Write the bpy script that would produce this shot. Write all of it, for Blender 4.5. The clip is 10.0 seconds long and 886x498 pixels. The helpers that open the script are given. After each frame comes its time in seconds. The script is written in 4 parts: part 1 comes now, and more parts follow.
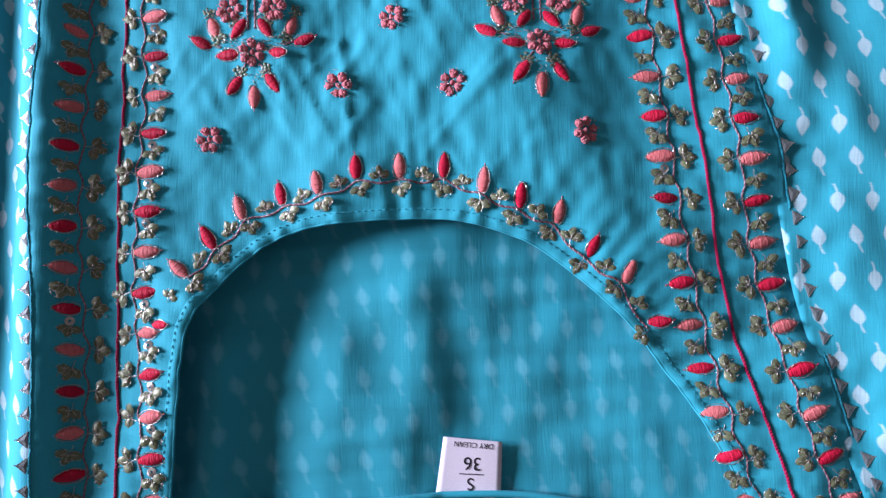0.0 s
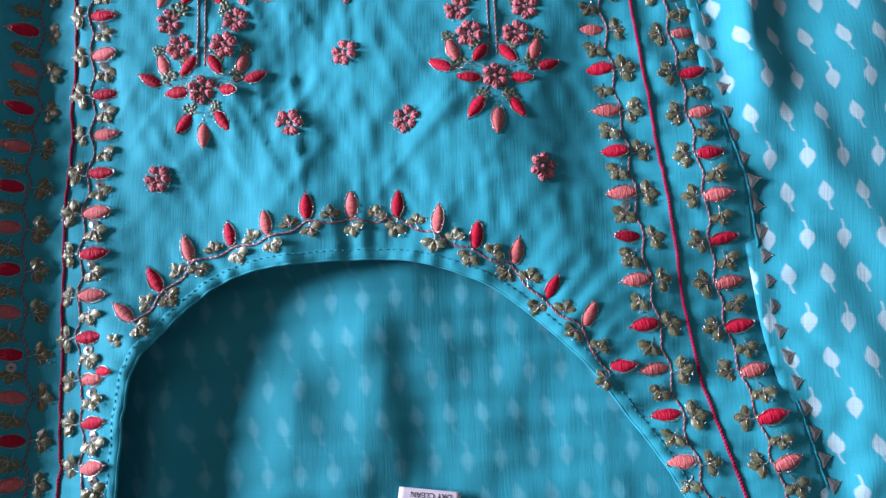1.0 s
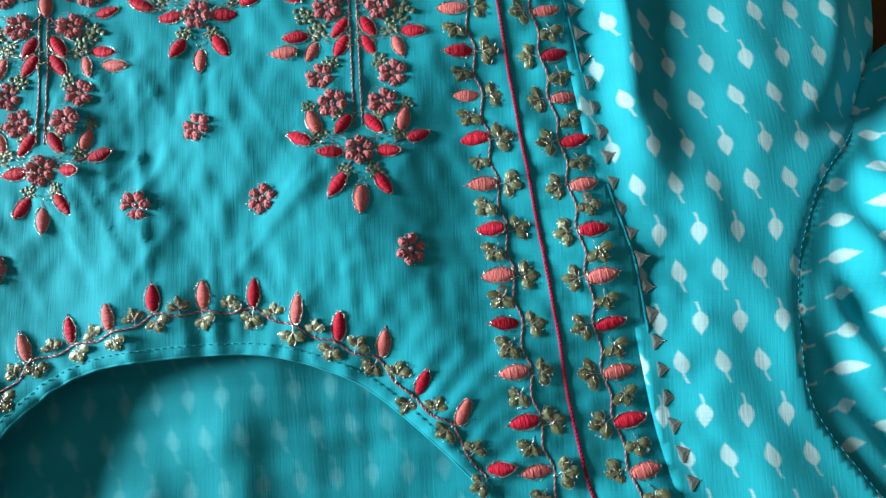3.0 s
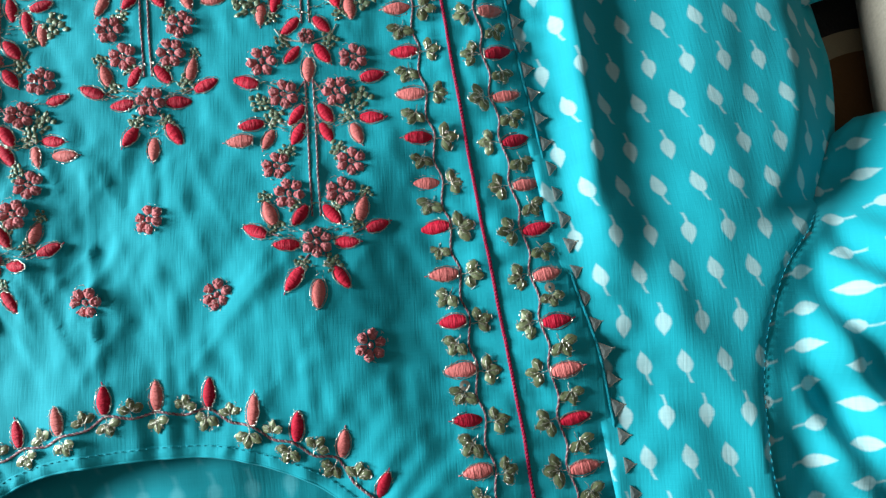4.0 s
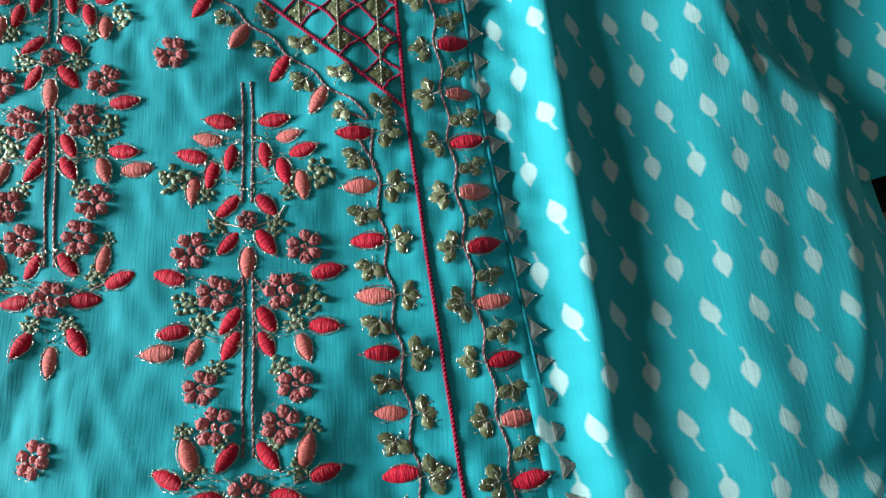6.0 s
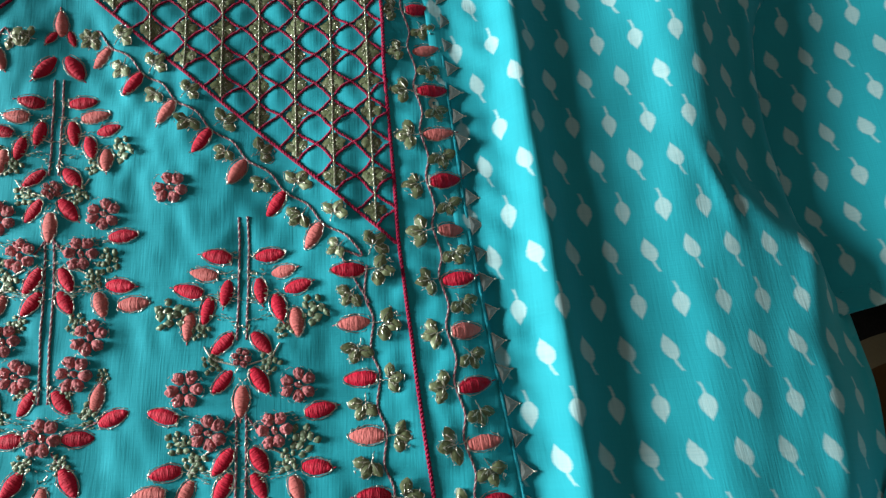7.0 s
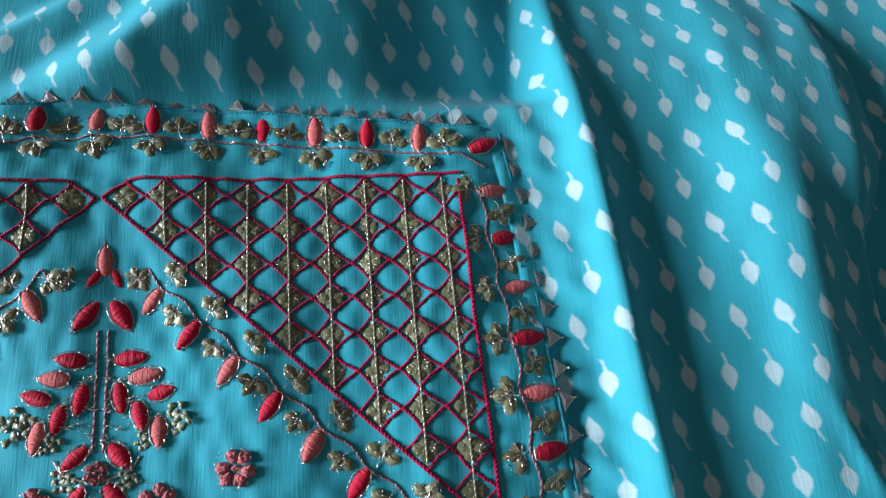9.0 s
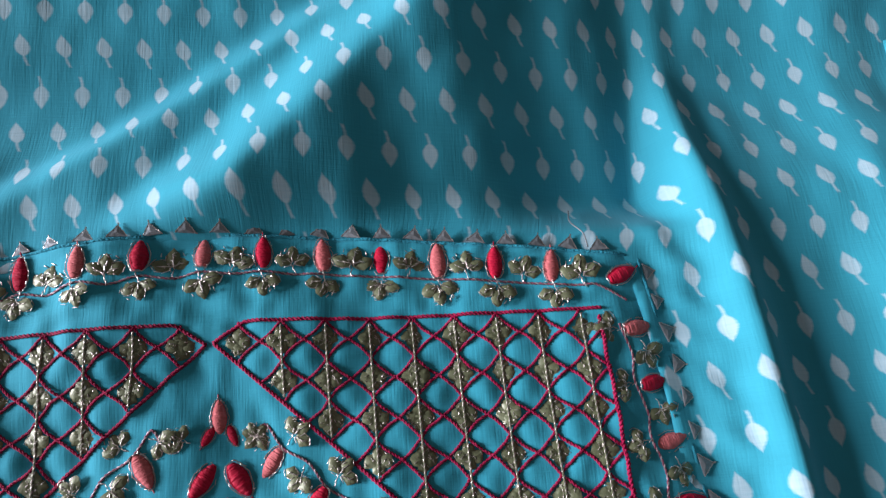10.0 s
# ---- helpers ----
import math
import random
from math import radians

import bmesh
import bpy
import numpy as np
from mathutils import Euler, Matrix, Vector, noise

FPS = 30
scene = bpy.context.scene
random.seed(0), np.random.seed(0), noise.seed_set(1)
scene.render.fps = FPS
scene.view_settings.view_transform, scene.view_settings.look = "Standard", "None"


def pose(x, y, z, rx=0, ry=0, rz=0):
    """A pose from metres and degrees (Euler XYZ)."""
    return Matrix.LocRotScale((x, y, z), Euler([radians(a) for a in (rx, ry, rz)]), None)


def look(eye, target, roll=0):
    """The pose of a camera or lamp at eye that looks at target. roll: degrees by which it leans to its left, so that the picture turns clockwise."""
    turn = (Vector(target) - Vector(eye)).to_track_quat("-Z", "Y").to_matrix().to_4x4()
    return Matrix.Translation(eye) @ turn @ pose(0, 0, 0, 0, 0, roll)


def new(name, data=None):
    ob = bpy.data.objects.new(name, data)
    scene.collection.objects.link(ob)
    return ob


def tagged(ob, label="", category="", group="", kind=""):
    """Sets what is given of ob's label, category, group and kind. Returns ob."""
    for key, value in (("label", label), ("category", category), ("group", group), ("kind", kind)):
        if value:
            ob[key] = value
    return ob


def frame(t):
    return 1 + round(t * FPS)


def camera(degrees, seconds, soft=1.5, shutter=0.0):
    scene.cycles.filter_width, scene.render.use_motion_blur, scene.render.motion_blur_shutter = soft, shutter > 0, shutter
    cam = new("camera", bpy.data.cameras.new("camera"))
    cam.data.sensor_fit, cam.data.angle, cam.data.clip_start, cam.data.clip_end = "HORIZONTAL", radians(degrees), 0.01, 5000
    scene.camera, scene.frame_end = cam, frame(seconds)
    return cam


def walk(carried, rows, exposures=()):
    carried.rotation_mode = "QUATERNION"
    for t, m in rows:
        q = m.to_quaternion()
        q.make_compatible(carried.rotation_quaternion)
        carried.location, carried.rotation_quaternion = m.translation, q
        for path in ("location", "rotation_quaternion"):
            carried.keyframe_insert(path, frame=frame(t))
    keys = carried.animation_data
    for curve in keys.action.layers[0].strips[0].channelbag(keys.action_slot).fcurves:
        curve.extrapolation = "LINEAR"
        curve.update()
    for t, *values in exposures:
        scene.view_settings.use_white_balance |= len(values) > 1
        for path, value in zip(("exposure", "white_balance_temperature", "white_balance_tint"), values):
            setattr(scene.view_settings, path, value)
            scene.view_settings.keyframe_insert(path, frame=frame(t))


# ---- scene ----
cam = camera(67.77, 10.0, 1.4)
PATH = [
    (0, (0.02236, 0.00774, 0.24195), (-0.01984, 0.17000, -1.75101), -15.362),
    (0.5, (0.02945, 0.01348, 0.24051), (-0.01646, 0.20483, -1.74979), -14.764),
    (1, (0.04198, 0.01565, 0.23332), (-0.02633, 0.23940, -1.75295), -18.124),
    (1.5, (0.05766, 0.02166, 0.21952), (-0.02699, 0.25003, -1.76559), -21.615),
    (2, (0.06155, 0.02408, 0.21691), (-0.02309, 0.25639, -1.76775), -21.303),
    (2.5, (0.07691, 0.03260, 0.20979), (0.02060, 0.28639, -1.77325), -14.295),
    (2.7, (0.08212, 0.03436, 0.21251), (0.02258, 0.29911, -1.76899), -14.863),
    (3.8, (0.09101, 0.06464, 0.21478), (0.07584, 0.33708, -1.76652), -6.349),
    (4, (0.09569, 0.06694, 0.21275), (0.08430, 0.37083, -1.76399), -5.664),
    (4.5, (0.10769, 0.08353, 0.20730), (0.08692, 0.40849, -1.76601), -7.798),
    (5, (0.11140, 0.09908, 0.19714), (0.07540, 0.43085, -1.77482), -10.292),
    (5.2, (0.11044, 0.10791, 0.19048), (0.06213, 0.43636, -1.78177), -12.390),
    (6.3, (0.10477, 0.13262, 0.17515), (0.09253, 0.59288, -1.77113), -3.902),
    (6.5, (0.10252, 0.13882, 0.17845), (0.09476, 0.59925, -1.76782), -3.412),
    (7, (0.10804, 0.15338, 0.18700), (0.12591, 0.68969, -1.73967), -0.561),
    (7.5, (0.10688, 0.16955, 0.19347), (0.15091, 0.75324, -1.71895), 2.324),
    (8, (0.10170, 0.18781, 0.19501), (0.15269, 0.80808, -1.70569), 2.748),
    (8.5, (0.09281, 0.20455, 0.18857), (0.16606, 0.85276, -1.70206), 3.710),
    (9, (0.07907, 0.22118, 0.18175), (0.15312, 0.88250, -1.70430), 2.946),
    (9.5, (0.06663, 0.23968, 0.18094), (0.12791, 0.91929, -1.69906), 1.269),
    (10, (0.04508, 0.26717, 0.17775), (0.10353, 0.92468, -1.71017), 1.283),
]
EXPOSURES = [(0, 0.08, 5850, 37), (1.0, 0.06, 5930, 34), (1.5, 0.0, 6080, 22), (2.0, 0.0, 6130, 11), (2.7, 0.08, 6250, 6), (4.5, 0.16, 6330, 3),
             (6.5, 0.0, 6700, 3), (8.0, -0.1, 6480, 14), (9.5, -0.15, 6170, 29), (10, -0.22, 6250, 33)]
walk(cam, [(t, look(eye, target, roll)) for t, eye, target, roll in PATH], EXPOSURES)

# ---- light ----
world = bpy.data.worlds.new("world")
scene.world = world
world.use_nodes = True
wn = world.node_tree.nodes
sky = wn.new("ShaderNodeTexSky")
sky.sky_type, sky.sun_disc = "NISHITA", False
sky.sun_elevation, sky.sun_rotation = radians(28), radians(-80)
world.node_tree.links.new(sky.outputs[0], wn["Background"].inputs[0])
wn["Background"].inputs[1].default_value = 0.08


def area_light(name, eye, target, width, height, power, color):
    data = bpy.data.lights.new(name, "AREA")
    data.shape, data.size, data.size_y, data.energy, data.color = "RECTANGLE", width, height, power, color
    ob = new(name, data)
    ob.matrix_world = look(eye, target)
    return ob


area_light("window_daylight", (-2.16, 0.40, 0.66), (0.05, 0.15, 0.0), 0.75, 0.92, 132, (0.95, 0.98, 1.0))

# ---- small tools ----
MM = 0.001


def smooth(a, b, x):
    k = min(1.0, max(0.0, (x - a) / (b - a)))
    return k * k * (3 - 2 * k)


def bell(x, s):
    return math.exp(-(x / s) ** 2)


def knots(*pairs):
    """A smooth line through a few (along, across) pairs, rising in the first."""
    xs, ys = [p[0] for p in pairs], [p[1] for p in pairs]
    n = len(xs)
    sl = [(ys[min(i + 1, n - 1)] - ys[max(i - 1, 0)]) / (xs[min(i + 1, n - 1)] - xs[max(i - 1, 0)]) for i in range(n)]

    def at(x):
        if x <= xs[0]:
            return ys[0] + sl[0] * (x - xs[0])
        if x >= xs[-1]:
            return ys[-1] + sl[-1] * (x - xs[-1])
        i = next(k for k in range(n - 1) if x <= xs[k + 1])
        w = xs[i + 1] - xs[i]
        t = (x - xs[i]) / w
        return (ys[i] * (1 + 2 * t) * (1 - t) ** 2 + sl[i] * w * t * (1 - t) ** 2
                + ys[i + 1] * t * t * (3 - 2 * t) + sl[i + 1] * w * t * t * (t - 1))
    return at


def spline(points, step=1.0):
    """Catmull-Rom through a few 2D points, resampled at even steps."""
    p = [Vector((a, b, 0)) for a, b in points]
    p = [2 * p[0] - p[1]] + p + [2 * p[-1] - p[-2]]
    fine = []
    for i in range(1, len(p) - 2):
        for k in range(24):
            t = k / 24
            a, b, c, d = p[i - 1], p[i], p[i + 1], p[i + 2]
            fine.append(0.5 * (2 * b + (c - a) * t + (2 * a - 5 * b + 4 * c - d) * t * t + (3 * b - a - 3 * c + d) * t ** 3))
    fine.append(p[-2])
    return resample([(q.x, q.y) for q in fine], step)


def resample(line, step):
    out, left = [line[0]], step
    for (ax, ay), (bx, by) in zip(line, line[1:]):
        d = math.hypot(bx - ax, by - ay)
        pos = 0.0
        while d - pos >= left:
            pos += left
            left = step
            out.append((ax + (bx - ax) * pos / d, ay + (by - ay) * pos / d))
        left -= d - pos
    return out


def offset(line, d):
    """The line moved d to its left."""
    out = []
    for i, (x, y) in enumerate(line):
        ax, ay = line[max(i - 1, 0)]
        bx, by = line[min(i + 1, len(line) - 1)]
        n = math.hypot(bx - ax, by - ay) or 1
        out.append((x - (by - ay) / n * d, y + (bx - ax) / n * d))
    return out


def inside(poly, x, y):
    odd = False
    for (ax, ay), (bx, by) in zip(poly, poly[1:] + poly[:1]):
        if (ay > y) != (by > y) and x < ax + (y - ay) / (by - ay) * (bx - ax):
            odd = not odd
    return odd


def mesh_of(name, verts, faces, mats, slots=None, uvs=None, flat=False):
    """A mesh from millimetres."""
    me = bpy.data.meshes.new(name)
    me.from_pydata([(x * MM, y * MM, z * MM) for x, y, z in verts], [], faces)
    for m in mats:
        me.materials.append(m)
    if slots:
        me.polygons.foreach_set("material_index", slots)
    me.polygons.foreach_set("use_smooth", [not flat] * len(me.polygons))
    if uvs:
        layer = me.uv_layers.new(name="UVMap")
        for loop in me.loops:
            layer.data[loop.index].uv = uvs[loop.vertex_index]
    me.update()
    return me


def part(name, me, parent, label=""):
    ob = new(name, me)
    ob.parent = parent
    if label:
        tagged(ob, label)
    return ob


STITCH = [random.random() for _ in range(97)]


class Build:
    """Gathers the pieces of one mesh, in millimetres."""

    def __init__(self):
        self.v, self.f, self.s = [], [], []

    def add(self, verts, faces, slot=0):
        o = len(self.v)
        self.v += verts
        self.f += [tuple(i + o for i in f) for f in faces]
        self.s += [slot] * len(faces)

    def grain(self, p, d, length, r, slot):
        """A small spindle (a bead or one stitch) at p along d."""
        d = Vector(d).normalized()
        a = d.orthogonal().normalized()
        b = d.cross(a)
        p = Vector(p)
        v = [p - d * length / 2]
        for k in (-0.22, 0.22):
            v += [p + d * length * k + (a * math.cos(q) + b * math.sin(q)) * r for q in (0, 1.571, 3.142, 4.712)]
        v.append(p + d * length / 2)
        f = [(0, 2, 1), (0, 3, 2), (0, 4, 3), (0, 1, 4), (9, 5, 6), (9, 6, 7), (9, 7, 8), (9, 8, 5)]
        f += [(1, 2, 6, 5), (2, 3, 7, 6), (3, 4, 8, 7), (4, 1, 5, 8)]
        self.add([tuple(q) for q in v], f, slot)

    def dome(self, cx, cy, z, ang, length, width, high, slot, pointed=0.0, rows=8, cols=5, bend=0.0, rough=0.0):
        """A padded almond of satin stitch along ang, with its point at the far end."""
        ca, sa = math.cos(ang), math.sin(ang)
        v, f = [], []
        for i in range(rows + 1):
            s = i / rows
            w = width / 2 * (math.sin(math.pi * min(1, 0.04 + 0.96 * s)) ** 0.48) * (1 - pointed * max(0, s - 0.45))
            w *= 1 + rough * (0.5 - STITCH[(i * 7 + int(cx * 13 + length * 31)) % 97])
            lump = 1 + 2.2 * rough * (0.5 - STITCH[(i * 11 + int(length * 57)) % 97])
            for j in range(cols + 1):
                q = 2 * j / cols - 1
                lx = (s - 0.5) * length
                ly = q * w + bend * (4 * (s - 0.5) ** 2 - 0.5)
                lz = z + lump * high * (1 - q * q) ** 0.6 * math.sin(math.pi * (0.06 + 0.88 * s)) ** 0.5
                v.append((cx + ca * lx - sa * ly, cy + sa * lx + ca * ly, lz if abs(q) < 0.99 else z - 0.25))
        for i in range(rows):
            for j in range(cols):
                a = i * (cols + 1) + j
                f.append((a, a + cols + 1, a + cols + 2, a + 1))
        self.add(v, f, slot)

    def mesh(self, name, mats, flat=False):
        return mesh_of(name, self.v, self.f, mats, self.s, None, flat)


def tube(line3, r, sides=6):
    v, f = [], []
    n = len(line3)
    for i, p in enumerate(line3):
        d = (Vector(line3[min(i + 1, n - 1)]) - Vector(line3[max(i - 1, 0)])).normalized()
        a = d.cross(Vector((0, 0, 1))).normalized()
        b = a.cross(d)
        for k in range(sides):
            q = 2 * math.pi * k / sides
            v.append(tuple(Vector(p) + (a * math.cos(q) + b * math.sin(q)) * r))
    for i in range(n - 1):
        for k in range(sides):
            f.append((i * sides + k, i * sides + (k + 1) % sides, (i + 1) * sides + (k + 1) % sides, (i + 1) * sides + k))
    f += [tuple(range(sides))[::-1], tuple((n - 1) * sides + k for k in range(sides))]
    return v, f


def twisted(name, line, high, mats, r=0.42, pitch=2.4, lift=0.35):
    """A cord of two strands laid round each other, along a 2D line on the cloth."""
    b = Build()
    line = resample(line, pitch / 6)
    for s in (0, 1):
        path = []
        for i, (x, y) in enumerate(line):
            ax, ay = line[max(i - 1, 0)]
            bx, by = line[min(i + 1, len(line) - 1)]
            n = math.hypot(bx - ax, by - ay) or 1
            q = 2 * math.pi * i / 6 + s * math.pi
            c = r * 0.62 * math.cos(q)
            path.append((x - (by - ay) / n * c, y + (bx - ax) / n * c, high(x, y) + lift + r * 0.5 * math.sin(q)))
        b.add(*tube(path, r * 0.72, 5), min(s, len(mats) - 1))
    return b.mesh(name, mats)


# ---- materials ----
def make(name, color, rough=0.8, metal=0.0, sheen=0.0):
    m = bpy.data.materials.new(name)
    m.use_nodes = True
    p = m.node_tree.nodes["Principled BSDF"]
    p.inputs["Base Color"].default_value = (*color, 1)
    p.inputs["Roughness"].default_value, p.inputs["Metallic"].default_value = rough, metal
    p.inputs["Sheen Weight"].default_value = sheen
    p.inputs["Specular IOR Level"].default_value = 0.5 if metal else 0.22
    return m, m.node_tree, p


def math_node(nt, op, a, b=None, c=None):
    n = nt.nodes.new("ShaderNodeMath")
    n.operation = op
    for i, v in enumerate((a, b, c)):
        if v is None:
            continue
        if isinstance(v, (int, float)):
            n.inputs[i].default_value = v
        else:
            nt.links.new(v, n.inputs[i])
    return n.outputs[0]


def noise_node(nt, coord, scale, detail=3.0):
    n = nt.nodes.new("ShaderNodeTexNoise")
    n.inputs["Scale"].default_value, n.inputs["Detail"].default_value = scale, detail
    nt.links.new(coord, n.inputs["Vector"])
    return n.outputs["Fac"]


def mix_node(nt, fac, a, b):
    n = nt.nodes.new("ShaderNodeMix")
    n.data_type = "RGBA"
    for sock, v in ((n.inputs["Factor"], fac), (n.inputs["A"], a), (n.inputs["B"], b)):
        if isinstance(v, (int, float)):
            sock.default_value = v
        elif isinstance(v, tuple):
            sock.default_value = (*v, 1)
        else:
            nt.links.new(v, sock)
    return n.outputs["Result"]


def bump_node(nt, p, height, strength, distance):
    n = nt.nodes.new("ShaderNodeBump")
    n.inputs["Strength"].default_value, n.inputs["Distance"].default_value = strength, distance
    nt.links.new(height, n.inputs["Height"])
    nt.links.new(n.outputs[0], p.inputs["Normal"])


def leaf_mask(nt, u, v, u0, v0, up, lean):
    """One leaf with its stalk, repeated every 11.7 by 28.7 millimetres."""
    def wrap(x, zero, period):
        k = math_node(nt, "FRACT", math_node(nt, "DIVIDE", math_node(nt, "SUBTRACT", x, zero - period / 2), period))
        return math_node(nt, "MULTIPLY", math_node(nt, "SUBTRACT", k, 0.5), period)
    du, dv = wrap(u, u0, 11.7), wrap(v, v0, 28.7)
    if not up:
        dv, du = math_node(nt, "MULTIPLY", dv, -1.0), math_node(nt, "MULTIPLY", du, -1.0)
    du = math_node(nt, "ADD", du, math_node(nt, "MULTIPLY", dv, lean))
    k = math_node(nt, "DIVIDE", math_node(nt, "ADD", dv, 0.3), 3.9)
    k = math_node(nt, "MINIMUM", math_node(nt, "MAXIMUM", k, -1.6), 1.6)
    wide = math_node(nt, "MULTIPLY", math_node(nt, "SUBTRACT", 1.0, math_node(nt, "MULTIPLY", k, k)), math_node(nt, "ADD", 2.2, math_node(nt, "MULTIPLY", k, 0.75)))
    body = math_node(nt, "SUBTRACT", wide, math_node(nt, "ABSOLUTE", du))
    s = math_node(nt, "SUBTRACT", dv, 3.0)
    curl = math_node(nt, "ADD", du, math_node(nt, "MULTIPLY", math_node(nt, "MULTIPLY", s, s), 0.06))
    stalk = math_node(nt, "SUBTRACT", 0.42, math_node(nt, "ABSOLUTE", curl))
    ends = math_node(nt, "SUBTRACT", 1.75, math_node(nt, "ABSOLUTE", math_node(nt, "SUBTRACT", dv, 4.6)))
    return math_node(nt, "MAXIMUM", body, math_node(nt, "MINIMUM", stalk, ends))


TURQUOISE = (0.030, 0.47, 0.58)


def cloth(name, print_strength, weave=0.5, blur=1.0, dye=(0.66, 0.80, 0.79)):
    m, nt, p = make(name, TURQUOISE, 0.8, 0.0, 0.06)
    tc = nt.nodes.new("ShaderNodeTexCoord")
    sep = nt.nodes.new("ShaderNodeSeparateXYZ")
    nt.links.new(tc.outputs["UV"], sep.inputs[0])
    u, v = sep.outputs[0], sep.outputs[1]
    # slubs run along and across the weave
    stretch = nt.nodes.new("ShaderNodeMapping")
    stretch.inputs["Scale"].default_value = (1.5, 0.09, 1)
    nt.links.new(tc.outputs["UV"], stretch.inputs[0])
    slub = noise_node(nt, stretch.outputs[0], 1.0, 3)
    stretch2 = nt.nodes.new("ShaderNodeMapping")
    stretch2.inputs["Scale"].default_value = (0.08, 1.5, 1)
    nt.links.new(tc.outputs["UV"], stretch2.inputs[0])
    slub2 = noise_node(nt, stretch2.outputs[0], 1.0, 3)
    cloud = noise_node(nt, tc.outputs["UV"], 0.03, 4)
    grain = math_node(nt, "MULTIPLY", math_node(nt, "ADD", slub, slub2), 0.5)
    tone = math_node(nt, "ADD", math_node(nt, "MULTIPLY", grain, 0.35), math_node(nt, "MULTIPLY", cloud, 0.65))
    base = mix_node(nt, tone, (0.011, 0.30, 0.385), (0.028, 0.47, 0.56))
    if print_strength:
        a = leaf_mask(nt, u, v, 0.0, 272.4, True, 0.04)
        b = leaf_mask(nt, u, v, 5.85, 259.7, False, 0.22)
        edge = math_node(nt, "ADD", math_node(nt, "MAXIMUM", a, b), math_node(nt, "MULTIPLY", math_node(nt, "SUBTRACT", grain, 0.5), 0.8))
        ramp = nt.nodes.new("ShaderNodeMapRange")
        ramp.inputs["From Min"].default_value, ramp.inputs["From Max"].default_value = 0.1 - 0.38 * blur, 0.1 + 0.4 * blur
        ramp.inputs["To Max"].default_value = print_strength
        nt.links.new(edge, ramp.inputs["Value"])
        fac = math_node(nt, "MULTIPLY", ramp.outputs[0], math_node(nt, "ADD", 0.55, math_node(nt, "MULTIPLY", grain, 0.8)))
        base = mix_node(nt, fac, base, dye)
    nt.links.new(base, p.inputs["Base Color"])
    ribs = nt.nodes.new("ShaderNodeMapping")
    ribs.inputs["Scale"].default_value = (2.4, 0.10, 1)
    nt.links.new(tc.outputs["UV"], ribs.inputs[0])
    rib = noise_node(nt, ribs.outputs[0], 1.0, 1)
    relief = math_node(nt, "ADD", math_node(nt, "MULTIPLY", rib, 0.16), math_node(nt, "MULTIPLY", grain, 0.7))
    bump_node(nt, p, relief, weave, 0.0004)
    return m


def thread(name, color, rough=0.62, lines=5200.0, along=True, varied=0.35):
    """Glossy floss, its strands across the stitch."""
    m, nt, p = make(name, color, rough, 0.0, 0.03)
    tc = nt.nodes.new("ShaderNodeTexCoord")
    info = nt.nodes.new("ShaderNodeObjectInfo")
    mp = nt.nodes.new("ShaderNodeMapping")
    mp.inputs["Scale"].default_value = (1.0, 0.16, 0.16) if along else (1, 1, 1)
    nt.links.new(tc.outputs["Object"], mp.inputs[0])
    strands = noise_node(nt, mp.outputs[0], lines / 2.2, 2)
    patch = noise_node(nt, tc.outputs["Object"], 420.0, 2)
    k = math_node(nt, "ADD", math_node(nt, "MULTIPLY", strands, 0.6), math_node(nt, "MULTIPLY", patch, 0.4))
    k = math_node(nt, "ADD", k, math_node(nt, "MULTIPLY", math_node(nt, "SUBTRACT", info.outputs["Random"], 0.5), varied))
    dark = tuple(c * 0.62 for c in color)
    light = tuple(min(0.9, c * 1.42 + 0.002) for c in color)
    nt.links.new(mix_node(nt, k, dark, light), p.inputs["Base Color"])
    bump_node(nt, p, strands, 1.0, 0.0006)
    return m


def metal_thread(name, color, rough, metal=1.0):
    m, nt, p = make(name, color, rough, metal)
    tc = nt.nodes.new("ShaderNodeTexCoord")
    n = noise_node(nt, tc.outputs["Object"], 900.0, 3)
    nt.links.new(mix_node(nt, n, tuple(c * 0.5 for c in color), tuple(min(1, c * 1.25) for c in color)), p.inputs["Base Color"])
    bump_node(nt, p, n, 0.5, 0.0003)
    return m


plain_cloth = cloth("turquoise_cotton", 0.0, 0.6)
print_cloth = cloth("turquoise_leaf_print", 0.60, 0.6)
print_reverse = cloth("turquoise_print_reverse", 0.55, 0.5, 2.6, (0.16, 0.60, 0.69))
crimson = thread("crimson_floss", (0.54, 0.006, 0.036))
rose = thread("rose_floss", (0.72, 0.17, 0.16))
dusty = thread("dusty_rose_floss", (0.58, 0.18, 0.195), 0.6, 5200, False)
magenta = thread("magenta_cord", (0.42, 0.008, 0.065), 0.55, 6000, False)
mauve = thread("mauve_thread", (0.30, 0.085, 0.125), 0.5, 6000, False)
silver = metal_thread("silver_wire", (0.66, 0.63, 0.55), 0.3, 0.85)
wire_mix = metal_thread("dull_silver_and_mauve_wire", (0.42, 0.34, 0.33), 0.45, 0.4)
olive = metal_thread("olive_sequin", (0.175, 0.21, 0.105), 0.42, 0.18)
gold_green = metal_thread("pale_green_sequin", (0.17, 0.235, 0.14), 0.45, 0.18)
lace = metal_thread("tarnished_silver_lace", (0.21, 0.25, 0.245), 0.5, 0.3)
piping = thread("turquoise_piping", (0.016, 0.31, 0.39), 0.9, 3000, False)
seam_thread = thread("turquoise_stitching", (0.02, 0.33, 0.42), 0.7, 3000, False)

